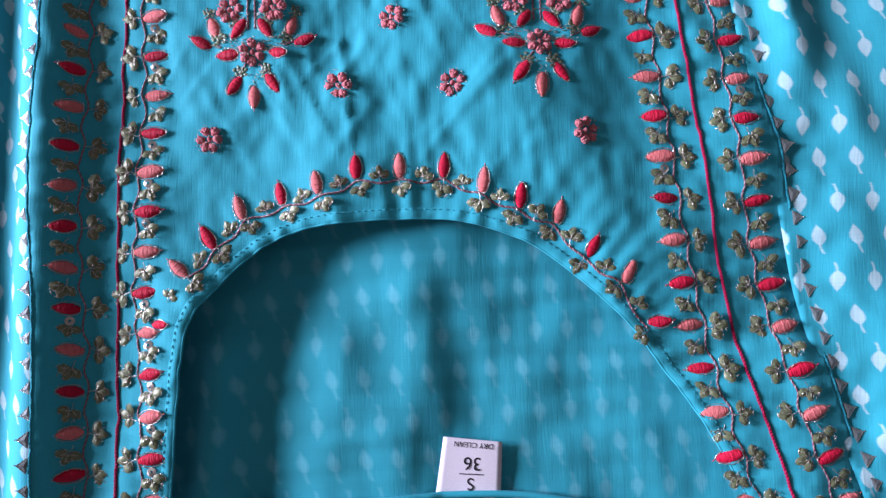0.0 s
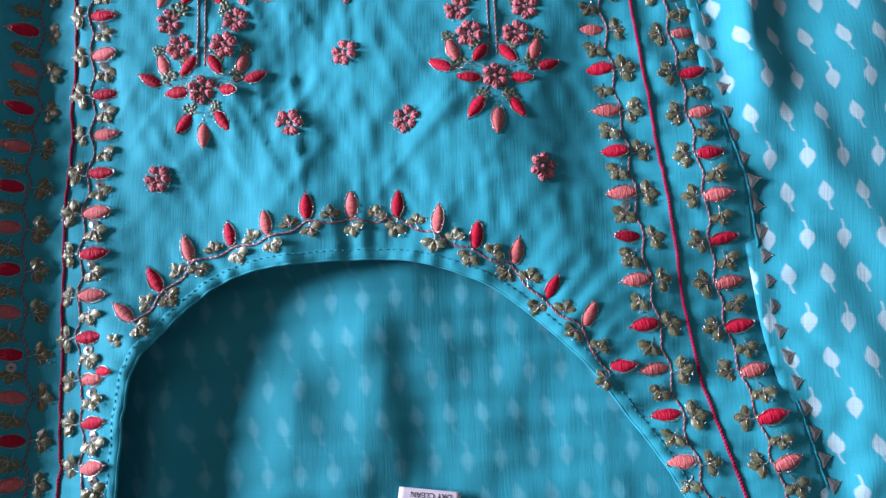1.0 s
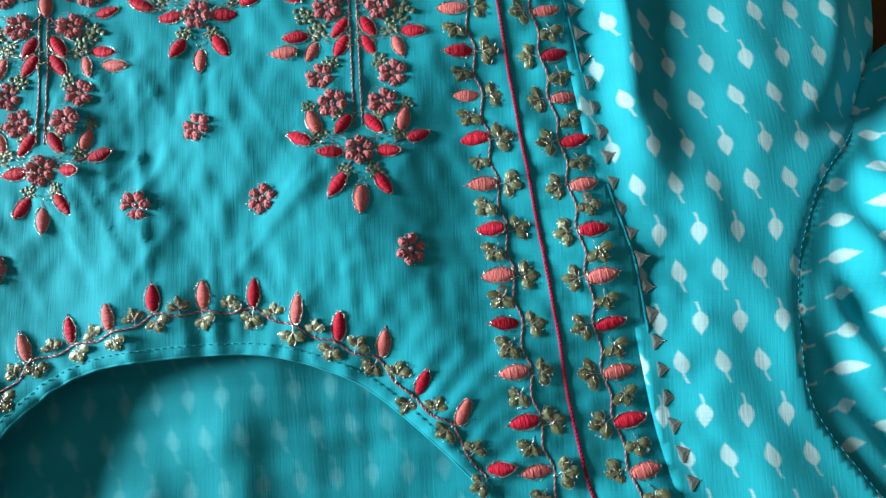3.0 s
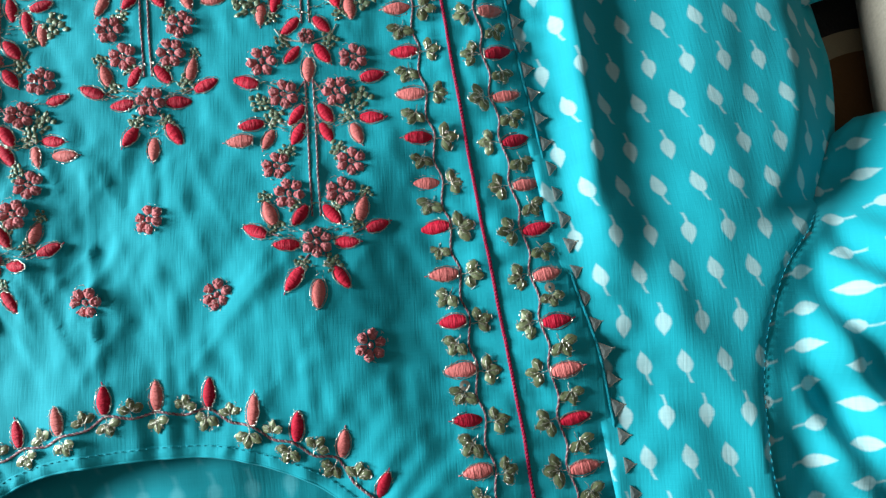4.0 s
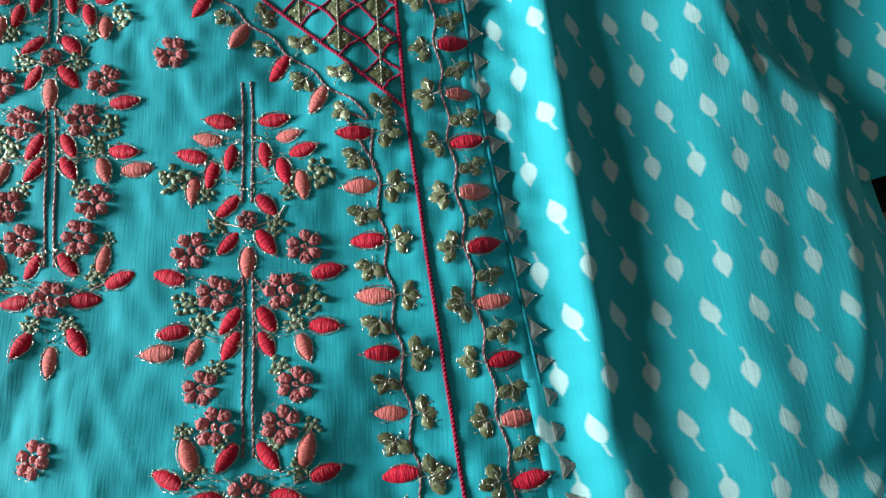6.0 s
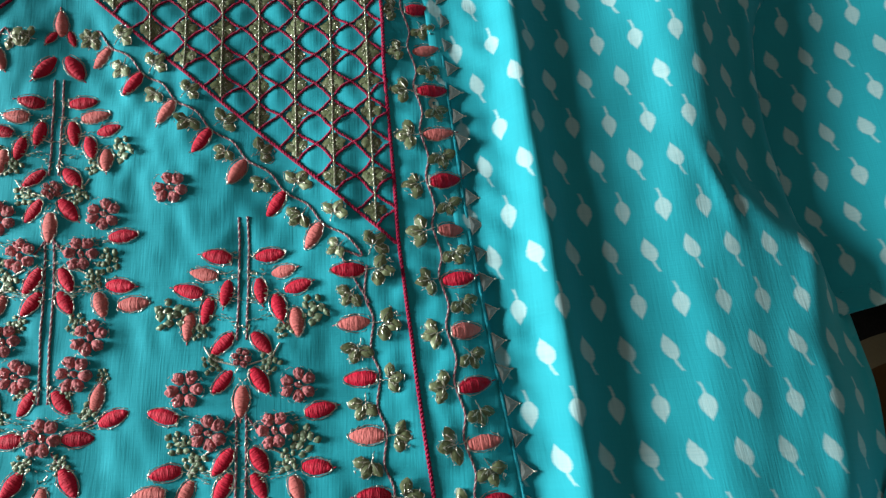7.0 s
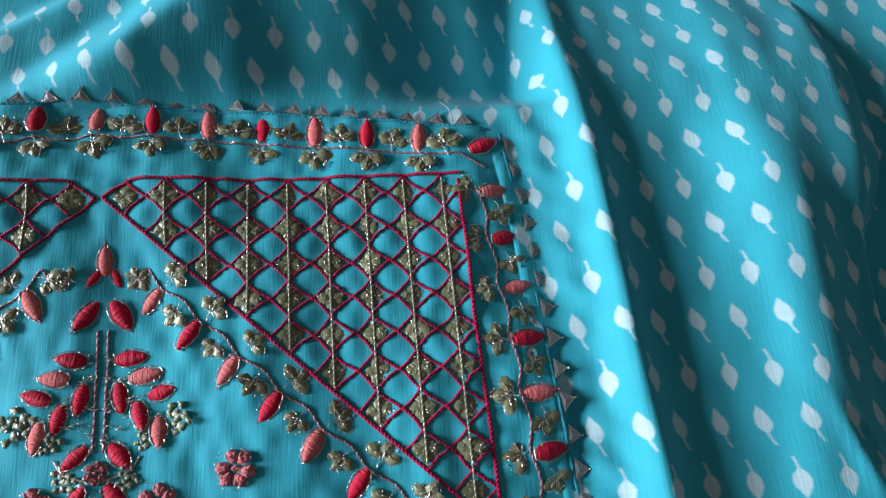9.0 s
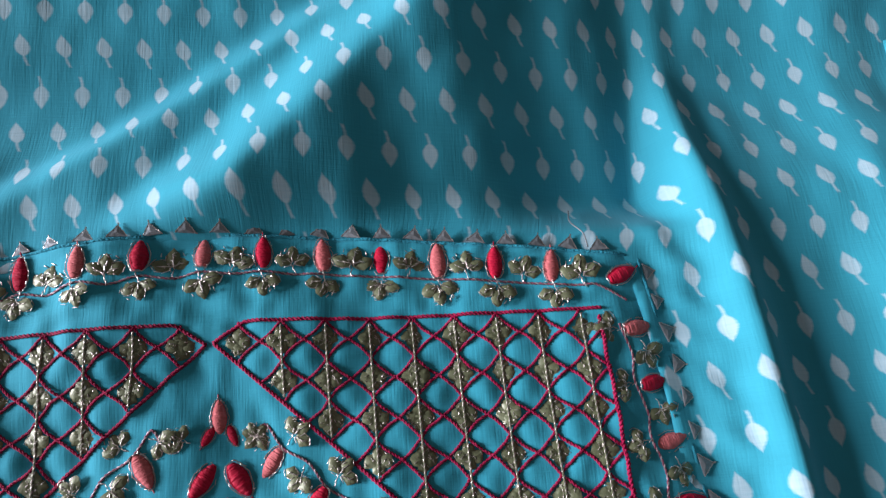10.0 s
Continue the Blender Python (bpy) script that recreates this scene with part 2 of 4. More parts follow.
# ---- room ----
wall_paint, wnt, wp = make("taupe_wall_paint", (0.30, 0.28, 0.25), 0.85)
wtc = wnt.nodes.new("ShaderNodeTexCoord")
wnz = noise_node(wnt, wtc.outputs["Object"], 3.0, 5)
wnt.links.new(mix_node(wnt, wnz, (0.17, 0.155, 0.14), (0.23, 0.21, 0.19)), wp.inputs["Base Color"])
floor_mat, fnt, fp = make("brown_floor", (0.2, 0.13, 0.08), 0.5)
ftc = fnt.nodes.new("ShaderNodeTexCoord")
fnz = noise_node(fnt, ftc.outputs["Object"], 6.0, 6)
fnt.links.new(mix_node(fnt, fnz, (0.14, 0.085, 0.05), (0.26, 0.17, 0.10)), fp.inputs["Base Color"])


def slab(name, lo, hi, mat, parent=None, bevel=0.0):
    bm = bmesh.new()
    bmesh.ops.create_cube(bm, size=1)
    for v in bm.verts:
        v.co = Vector([lo[i] + (v.co[i] + 0.5) * (hi[i] - lo[i]) for i in range(3)])
    if bevel:
        bmesh.ops.bevel(bm, geom=bm.edges[:], offset=bevel, segments=4, profile=0.6, affect="EDGES")
    me = bpy.data.meshes.new(name)
    bm.to_mesh(me)
    bm.free()
    me.materials.append(mat)
    ob = new(name, me)
    if parent:
        ob.parent = parent
    return ob


X0, X1, Y0, Y1, Z0, Z1 = -2.2, 2.0, -1.7, 2.3, -0.55, 2.05
tagged(slab("floor", (X0 - 0.12, Y0 - 0.12, Z0 - 0.1), (X1 + 0.12, Y1 + 0.12, Z0), floor_mat), "brown floor of the room", "floor", kind="structure")
tagged(slab("ceiling", (X0 - 0.12, Y0 - 0.12, Z1), (X1 + 0.12, Y1 + 0.12, Z1 + 0.1), wall_paint), "plain taupe painted ceiling", "ceiling", kind="structure")
tagged(slab("wall_east", (X1, Y0, Z0), (X1 + 0.12, Y1, Z1), wall_paint), "plain taupe painted wall", "wall", kind="structure")
tagged(slab("wall_north", (X0, Y1, Z0), (X1, Y1 + 0.12, Z1), wall_paint), "plain taupe painted wall", "wall", kind="structure")
tagged(slab("wall_south", (X0, Y0 - 0.12, Z0), (X1, Y0, Z1), wall_paint), "plain taupe painted wall", "wall", kind="structure")
WY0, WY1, WZ0, WZ1 = -0.02, 0.82, 0.16, 1.18
bm = bmesh.new()
for lo, hi in (((Y0, Z0), (Y1, WZ0)), ((Y0, WZ1), (Y1, Z1)), ((Y0, WZ0), (WY0, WZ1)), ((WY1, WZ0), (Y1, WZ1))):
    cube = bmesh.ops.create_cube(bm, size=1)["verts"]
    for v in cube:
        v.co = Vector((X0 - 0.12 + (v.co.x + 0.5) * 0.12, lo[0] + (v.co.y + 0.5) * (hi[0] - lo[0]), lo[1] + (v.co.z + 0.5) * (hi[1] - lo[1])))
west = bpy.data.meshes.new("wall_west")
bm.to_mesh(west)
bm.free()
west.materials.append(wall_paint)
tagged(new("wall_west", west), "taupe painted wall with a window opening", "wall", kind="structure")

# ---- the bed under the garment ----
BED = -27.0   # its top, in millimetres
sheet_mat, bnt, bp = make("dark_bedspread", (0.02, 0.015, 0.012), 0.9, 0.0, 0.2)
btc = bnt.nodes.new("ShaderNodeTexCoord")
bwarp = noise_node(bnt, btc.outputs["Object"], 5.0, 2)
bsep = bnt.nodes.new("ShaderNodeSeparateXYZ")
bnt.links.new(btc.outputs["Object"], bsep.inputs[0])
bx, by = bsep.outputs[0], bsep.outputs[1]


def ring(cx, cy, r, w):
    dx = math_node(bnt, "SUBTRACT", bx, cx)
    dy = math_node(bnt, "SUBTRACT", by, cy)
    d = math_node(bnt, "SQRT", math_node(bnt, "ADD", math_node(bnt, "MULTIPLY", dx, dx), math_node(bnt, "MULTIPLY", dy, dy)))
    return math_node(bnt, "LESS_THAN", math_node(bnt, "ABSOLUTE", math_node(bnt, "SUBTRACT", d, r)), w)


cells = bnt.nodes.new("ShaderNodeTexNoise")
cells.inputs["Scale"].default_value = 900.0
bnt.links.new(btc.outputs["Object"], cells.inputs["Vector"])
grainy = mix_node(bnt, cells.outputs["Fac"], (0.006, 0.005, 0.005), (0.022, 0.018, 0.016))
col = mix_node(bnt, ring(0.262, 0.128, 0.022, 0.022), grainy, (0.13, 0.06, 0.018))
col = mix_node(bnt, ring(0.262, 0.128, 0.047, 0.0045), col, (0.30, 0.24, 0.15))
bnt.links.new(col, bp.inputs["Base Color"])
bump_node(bnt, bp, cells.outputs["Fac"], 0.6, 0.0008)
bed = tagged(new("bed"), "bed with a dark bedspread of brown and beige print", "bed")
slab("mattress", (-0.85, -0.75, -0.50), (0.95, 1.15, BED * MM - 0.004), wall_paint, bed, 0.05)
slab("bedspread", (-0.87, -0.77, BED * MM - 0.05), (0.97, 1.17, BED * MM), sheet_mat, bed, 0.012)

beige, gnt, gp = make("beige_linen", (0.42, 0.38, 0.31), 0.9, 0.0, 0.3)
gtc = gnt.nodes.new("ShaderNodeTexCoord")
gn = noise_node(gnt, gtc.outputs["Object"], 700.0, 3)
gnt.links.new(mix_node(gnt, gn, (0.20, 0.18, 0.14), (0.30, 0.27, 0.22)), gp.inputs["Base Color"])
bump_node(gnt, gp, gn, 0.6, 0.0006)

# ---- the garment: lines of the design, in millimetres ----
red_right = knots((-90, 146), (-54, 137), (2, 121), (62, 113.5), (105, 108), (158, 102), (209, 97), (260, 94), (307, 92.3))
cord_right = knots((-90, 177), (-48, 164), (9, 149), (63, 142), (90, 135.5), (134, 129), (175, 122.5), (215, 117.5), (250, 114), (289, 111), (326, 106))
bud_inner = knots((-80, 128), (-48, 118), (-18, 110), (13, 103.5), (45, 99), (77, 96), (107, 92), (137, 88.5), (169, 85), (200, 82))
bud_outer = knots((-80, 164), (-48, 153), (-17, 144), (13, 137), (44, 132.5), (76, 129), (105, 125.5), (135, 121), (165, 117), (210, 112.7), (241, 110), (271, 107), (318, 101))
red_left = knots((-90, -101), (-50, -102), (-4, -104), (91, -104), (136, -103.5), (220, -109), (310, -118))
cord_left = knots((-90, -128), (-50, -129), (7, -130.5), (49, -133), (137, -132.5), (230, -133), (330, -133))
bud_left_inner = knots((-80, -87), (-47, -88), (-17, -90), (13, -93), (43, -92), (118, -91.5), (200, -98))
bud_left_outer = knots((-80, -118), (-38, -119), (-7, -120), (23, -122), (128, -122), (230, -124), (318, -126))
top_edge = knots((-133, 322), (-90, 329), (-49, 333.5), (-17, 335.5), (17, 334), (68, 329), (106, 324))
crest = knots((-80, 200), (-40, 186), (20, 170), (60, 158), (90, 150), (121, 145.5), (160, 143), (203, 139.5), (258, 135.5), (314, 132), (369, 127), (411, 126), (460, 124))
crest_high = knots((-80, 2), (0, 3.5), (70, 3.0), (100, 4.5), (132, 7.0), (170, 8.5), (260, 9), (330, 7.5), (370, 5), (400, 2.5), (430, 0.5), (470, 0.3))
side_edge = knots((-85, 262), (-42, 232), (-5, 204), (19, 191), (54, 192), (84, 202), (101, 215), (118, 231), (150, 238), (178, 236), (241, 225), (307, 225.5), (460, 229))
NECK = spline([(-84, -92), (-81, -50), (-77.5, -4), (-67, 14), (-52, 28), (-35, 35.5), (-14, 38.2), (7, 39), (23, 38), (40, 33.2), (56, 25), (81, 3), (96, -16), (113, -41), (139, -92)], 1.2)


def ripple(x, y, sx, sy, seed):
    return noise.noise(Vector((x / sx + seed * 7.3, y / sy - seed * 3.1, seed)))


def near_neck(x, y):
    return max(0.0, 1 - abs(math.hypot((x - 8) / 1.12, (y + 58) / 1.05) - 98) / 26) if y > -40 else 0.0


# Swell shaped for shade; its hump near x -89 is added out of view.
def shading_swell(x, y):
    return 8.0 * bell(x + 46, 38) * smooth(258, 325, y) + 9.0 * bell(x + 89, 18) * smooth(255, 300, y)


def yoke_high(x, y):
    """The embroidered panel, lying nearly flat with puckers."""
    z = 3.0 * ripple(x + 0.4 * y, y - 0.3 * x, 48, 62, 9)
    z += 8.0 * bell(x + 131, 10) - 1.5 * smooth(-128, -112, x) * smooth(-96, -108, x)
    z += 2.1 * ripple(x, y, 26, 34, 1) + 0.6 * ripple(x + 0.5 * y, y - 0.4 * x, 7, 22, 2)
    # creases run down the middle and fan out from the neckline
    mid = bell(y - 92, 45) * bell(x + 8, 62)
    z += mid * 1.3 * ripple(x - 0.3 * y, y, 10, 46, 3)
    for k, (shear, wide) in enumerate(((0.55, 13), (-0.75, 15), (0.1, 11))):
        z += (0.25 + mid) * 1.2 * max(0.0, 1 - 3.6 * abs(ripple(x + shear * y, y, wide, 95, 51 + k))) ** 2 * max(0.0, 0.4 + ripple(x, y, 34, 34, 61 + k))
    z += 1.5 * near_neck(x, y) * ripple(math.atan2(y + 58, x - 8) * 100, y, 5, 60, 4)
    side = smooth(80, 95, x) + smooth(-82, -96, x) + smooth(305, 318, y)
    z += min(1, side) * 0.8 * ripple(x, y, 11, 4.2, 6)
    lattice_part = smooth(240, 270, y + 0.89 * (x + 13)) if x > -13 else smooth(240, 270, y - 0.89 * (x + 13))
    z += 0.55 * lattice_part * ripple(x, y, 4.5, 9, 8)
    z += 0.42 * ripple(x, y, 6, 7, 71) + 0.5 * max(0.0, ripple(x, y, 9, 5, 72)) * min(1, side + bell(x - 50, 25))
    z -= 2.0 * bell(x - cord_right(y), 7)
    z -= 3.5 * smooth(-60, -140, y)
    z += 4.5 * smooth(-55, 35, x) * smooth(92, 45, x) * bell(y - 85, 42)
    z += 3.0 * smooth(-106, -84, x) * smooth(-60, -78, x) * smooth(45, 5, y)
    # added rise that darkens the panel's top to its right
    z += shading_swell(x, y)
    # the ground puffs up between the lattice threads
    gx, gy = (abs(x + 13.2) - 7.4) / 11.63, (305.4 - y) / 10.65
    if -0.5 < gy < gx + 0.5 and gx < 8.6:
        z += 0.9 * (1 - math.cos(2 * math.pi * gx)) * (1 - math.cos(2 * math.pi * gy)) / 4
    return z


def body_high(x, y):
    """The printed cloth round the panel, with its long folds."""
    e = x - crest(y)
    low = smooth(130, 70, y)
    wl, wr = 5.6 + 9 * low, 6.5 + 20 * low
    z = crest_high(y) * (math.exp(-(abs(e) / wl) ** 1.7) if e < 0 else bell(e, wr)) - 1.5 - (1.3 - 0.5 * low) * bell(x - cord_right(y) - 3.0, 4) * smooth(335, 320, y) * smooth(100, 112, x)
    z += (0.8 + 0.9 * low) * ripple(x, y, 14, 40, 11) * smooth(108, 128, x)
    # the broad swell of the skirt and its turned-down side
    z += (3.0 + 2.5 * smooth(250, 290, y) * smooth(340, 310, y)) * (smooth(160, 184, x) + 0.5 * bell(x - 188, 14)) * smooth(60, 130, y)
    z -= 8.0 * smooth(191, 211, x) * smooth(214, 232, y + 0.9 * (x - 200)) * smooth(308, 280, y)
    z += 2.0 * bell(x - 188, 8) * smooth(222, 244, y) * smooth(325, 300, y)
    d = side_edge(y) - x
    z -= (17.0 - 11.0 * smooth(270, 315, y)) * smooth(12 + 12 * smooth(215, 170, y), -1, d) * smooth(96, 120, y)
    z += 1.5 * bell((x - 192) - 0.3 * (222 - y), 1.9) * bell(y - 222, 12) - 1.3 * bell((x - 196) - 0.3 * (222 - y), 2.0) * bell(y - 222, 12)
    z -= 0.7 * smooth(3, 0, d) * smooth(112, 98, y)
    # folds of the bosom towards the sleeve
    z += low * 3.5 * smooth(148, 198, x)
    z += low * (2.6 * bell((x - 196) + 0.55 * (y - 20), 9) - 1.6 * bell((x - 176) + 0.35 * (y - 40), 9))
    # two folds that leave the panel slantwise
    up = smooth(330, 350, y)
    ridge = -9 + (y - 348) * 0.9
    a = smooth(-34, 5, x - ridge)
    fall = max(0.0, min(x, 117) - ridge)
    drop = 0.34 * (math.sqrt(fall * fall + 120) - 11)
    z += up * (18.0 * a - drop + (drop - 18.0) * smooth(114, 127, x) * smooth(410, 342, y))
    second = (x + 62) * 0.6 - (y - 354) * 0.8
    z += smooth(331, 365, y) * (6.0 * smooth(-12, 3, second) - 0.22 * max(0.0, min(40.0, second))) * (1 - 0.5 * a)
    away = max(0.0, -second - 10)
    z += 0.24 * min(60.0, math.sqrt(away * away + 25) - 5) * smooth(350, 400, y)
    z -= (3.5 + 1.5 * smooth(110, 150, x)) * smooth(334, 425, y)
    # the cloth above follows the added shading rise
    z += shading_swell(x, y) * smooth(385, 335, y) * smooth(300, 325, y)
    z += up * 1.5 * math.sin(x / 7.5 + 0.8 * math.sin(y / 30)) * smooth(10, 40, x) * smooth(125, 105, x)
    z += 0.6 * ripple(x, y, 9, 16, 13)
    z += 2.2 * ripple(x + 0.4 * y, y, 9, 8, 15) * bell(x - cord_right(y) - 12, 9) * smooth(100, 108, x) * smooth(352, 330, y)
    # it settles softly on the bed
    if y > 330 and z < -19:
        z = -19 - 7 * math.tanh((-19 - z) / 7)
    # the other side of the panel rolls over and away
    if x < -125:
        z += 7.5 * bell(x + 132, 9) - 9 * smooth(-139, -156, x) + 15 * smooth(-158, -182, x) + 1.2 * ripple(x, y, 12, 40, 14)
    return z


def back_high(x, y):
    """The inside of the back, seen through the neckline."""
    z = -12.5 - 3.5 * bell(x + 42, 26) - 5.5 * smooth(-40, 95, x) + 6.5 * smooth(0, 45, y) * smooth(-40, 20, x)
    z += 7.0 * bell(x + 70 - 0.1 * (y + 40), 7) * smooth(8, -16, y) + 4.5 * bell(x + 26 - 0.12 * (y + 40), 14) * smooth(20, -20, y)
    z += 3.5 * bell(x - 4 - 0.15 * (y + 40), 15) - 2.4 * bell(x - 28 + 0.2 * (y + 40), 9)
    w = bell(x - 26, 18) * bell(y + 55, 15)
    z = z * (1 - w) - 15.5 * w
    z += 1.8 * (1 - w) * ripple(x, y, 22, 26, 21) + 1.0 * (1 - w) * ripple(x, y, 30, 6, 22) + 0.35 * ripple(x, y, 5, 30, 23)
    return z


column = knots((-60, 172), (10, 171.5), (42, 172.6), (71, 174.6), (101, 174.2), (130, 171), (158, 168), (186, 165.5), (214, 164.3), (243, 163.4), (272, 162.6), (301, 161.2), (329, 160.3), (392, 159.5))
above = knots((-225, -387), (13, -152.1), (96.3, -70.2), (112, -53), (128, -33), (149.5, -11.7), (161.2, 0), (215, 54))


def front_print(x, y):
    """Where a place of the front lies on the printed cloth, whose columns of leaves are pulled askew."""
    u = (x - column(y)) * (0.965 + 0.055 * smooth(150, 200, y))
    k = smooth(322, 345, y)
    return u * (1 - k) + above(x) * k, y


def back_print(x, y):
    return (x - 40.5 + 0.02 * (y + 4)) * 0.965, 272.4 - 9 * 28.7 + (y + 4 - 0.055 * (x - 41)) * 0.93


def turned(turn, u0=0.0, v0=0.0):
    ca, sa = math.cos(radians(turn)), math.sin(radians(turn))
    return lambda x, y: (ca * x + sa * y + u0, -sa * x + ca * y + v0)


def sheet(name, poly, holes, step, high, mat, lay=turned(0)):
    """A cloth cut to an outline, draped over a height function."""
    P = np.array(poly)
    xs = np.arange(P[:, 0].min() - step, P[:, 0].max() + 2 * step, step)
    ys = np.arange(P[:, 1].min() - step, P[:, 1].max() + 2 * step, step)

    def within(pl, gx, gy):
        odd = np.zeros(gx.shape, bool)
        for (ax, ay), (bx, by) in zip(pl, list(pl[1:]) + [pl[0]]):
            if ay != by:
                odd ^= ((ay > gy) != (by > gy)) & (gx < ax + (gy - ay) / (by - ay) * (bx - ax))
        return odd
    cx, cy = np.meshgrid(xs[:-1] + step / 2, ys[:-1] + step / 2)
    keep = within(poly, cx, cy)
    for h in holes:
        keep &= ~within(h, cx, cy)
    nx = len(xs)
    use, count = {}, {}
    cells_kept = np.argwhere(keep)
    for j, i in cells_kept:
        for k in (j * nx + i, j * nx + i + 1, (j + 1) * nx + i + 1, (j + 1) * nx + i):
            count[k] = count.get(k, 0) + 1
            use.setdefault(k, len(use))
    edges = []
    for pl in [poly] + list(holes):
        a = np.array(pl, float)
        edges.append((a, np.roll(a, -1, 0) - a))
    verts, uvs = [None] * len(use), [None] * len(use)
    for k, n in use.items():
        x, y = float(xs[k % nx]), float(ys[k // nx])
        if count[k] < 4:
            best = None
            for a, d in edges:
                t = np.clip(((x - a[:, 0]) * d[:, 0] + (y - a[:, 1]) * d[:, 1]) / np.maximum(1e-9, (d ** 2).sum(1)), 0, 1)
                q = a + d * t[:, None]
                r = (q[:, 0] - x) ** 2 + (q[:, 1] - y) ** 2
                m = int(r.argmin())
                if best is None or r[m] < best[0]:
                    best = (r[m], q[m, 0], q[m, 1])
            if best[0] < (1.6 * step) ** 2:
                x, y = float(best[1]), float(best[2])
        verts[n] = (x, y, high(x, y))
        uvs[n] = lay(x, y)
    faces = [tuple(use[k] for k in (j * nx + i, j * nx + i + 1, (j + 1) * nx + i + 1, (j + 1) * nx + i)) for j, i in cells_kept]
    return mesh_of(name, verts, faces, [mat], None, uvs)


def thicken(ob, thick):
    mod = ob.modifiers.new("cloth", "SOLIDIFY")
    mod.thickness, mod.offset = thick * MM, -1.0
    return ob


kurta = tagged(new("kurta"), "turquoise cotton kurta with embroidered yoke laid flat on a bed", "kurta")

edge_ys = [i * 4.0 for i in range(-23, 82)]
right_edge = [(cord_right(y), y) for y in edge_ys if y <= 324]
left_edge = [(cord_left(y), y) for y in edge_ys if y <= 322]
top_line = [(x, top_edge(x)) for x in range(104, -132, -4)]
YOKE = NECK + right_edge + top_line + left_edge[::-1]
yoke = thicken(part("yoke", sheet("yoke", YOKE, [], 1.6, yoke_high, plain_cloth), kurta, "plain turquoise cotton yoke with dense embroidery"), 0.5)

shrunk = [(x - 4, y) for x, y in right_edge] + [(x, y - 4) for x, y in top_line] + [(x + 4, y) for x, y in left_edge[::-1]]
BODY = [(side_edge(y), y) for y in range(-88, 501, 4)] + [(-225, 500), (-225, -88)]
body = thicken(part("front_panel", sheet("front_panel", BODY, [shrunk], 2.0, body_high, print_cloth, front_print), kurta, "turquoise cotton printed with small white leaves"), 0.4)
back_outline = [p for p in offset(NECK, 12) if p[1] > -76][::-1] + [(-90, -70.5), (-50, -68), (-23, -66.5), (15, -64.4), (40, -64.2), (60, -66.6), (100, -74)]
back = thicken(part("back_panel", sheet("back_panel", back_outline, [], 2.0, back_high, print_reverse, back_print), kurta, "inside of the back, its leaf print showing through faintly"), 0.4)


def skirt_high(x, y):
    return -16 + 7.0 * smooth(265, 320, y) + 7.0 * bell(x - 268 - 0.25 * (y - 250), 24) + 1.5 * ripple(x, y, 20, 40, 31) - 1.5 * bell(y - 190, 4)


SKIRT = [(205, 181), (228, 182), (262, 190), (300, 201), (345, 212), (345, 460), (205, 460)]
skirt = thicken(part("side_panel", sheet("side_panel", SKIRT, [], 2.2, skirt_high, print_cloth, turned(3.0)), kurta, "lower layer of the skirt with a turned hem"), 0.6)


def sleeve_high(x, y):
    d = x - side_edge(y)
    tuck = -0.9 * smooth(2.5, 0, d)
    puff = 13.0 * smooth(2, 40, d) * smooth(150, 122, y) * (0.55 + 0.45 * smooth(-20, 70, y))
    a = math.atan2(y - 30, x - 175)
    folds = 6.5 * math.sin(a * 8.0 + 1.0 + 0.6 * math.sin(d / 22)) * smooth(8, 40, d) + 3.2 * math.sin((0.86 * x + 0.51 * y) * 0.36 + 0.8 * math.sin(y / 15)) * smooth(4, 20, d) * smooth(118, 80, y)
    tuck -= 2.0 * smooth(0, 10, d) * smooth(46, 16, d) * smooth(-30, 20, y)
    return -1.0 + tuck + body_high(side_edge(y) - 7, y) * smooth(25, 0, d) + puff + folds * smooth(150, 110, y) + 1.0 * ripple(x, y, 9, 12, 41) - 10 * smooth(126, 146, y) * smooth(0, 20, d)


SLEEVE = [(side_edge(y) - 3.5, y) for y in range(-80, 113, 4)] + [(228, 122), (234, 134), (243, 140), (256, 142), (275, 138), (310, 126), (340, 100), (340, -80)]
sleeve = thicken(part("sleeve", sheet("sleeve", SLEEVE, [], 2.0, sleeve_high, print_cloth, turned(-94.0)), kurta, "bunched turquoise sleeve, its leaf print lying sideways"), 0.4)

lower_back = [(-140, -71), (-90, -69.3), (-50, -67), (-23, -65.5), (15, -63.2), (40, -63), (60, -65.5), (100, -73), (150, -79), (150, -120), (-140, -120)]
thicken(part("shoulder", sheet("shoulder", lower_back, [], 2.5, lambda x, y: back_high(x, y) - 2.5, print_cloth, turned(8.0)), kurta, "shoulder of the kurta beyond the back neckline"), 0.4)

cushion = tagged(slab("cushion", (0.253, 0.128, BED * MM), (0.42, 0.215, 0.006), beige, None, 0.016), "small beige linen cushion beside the kurta", "cushion")

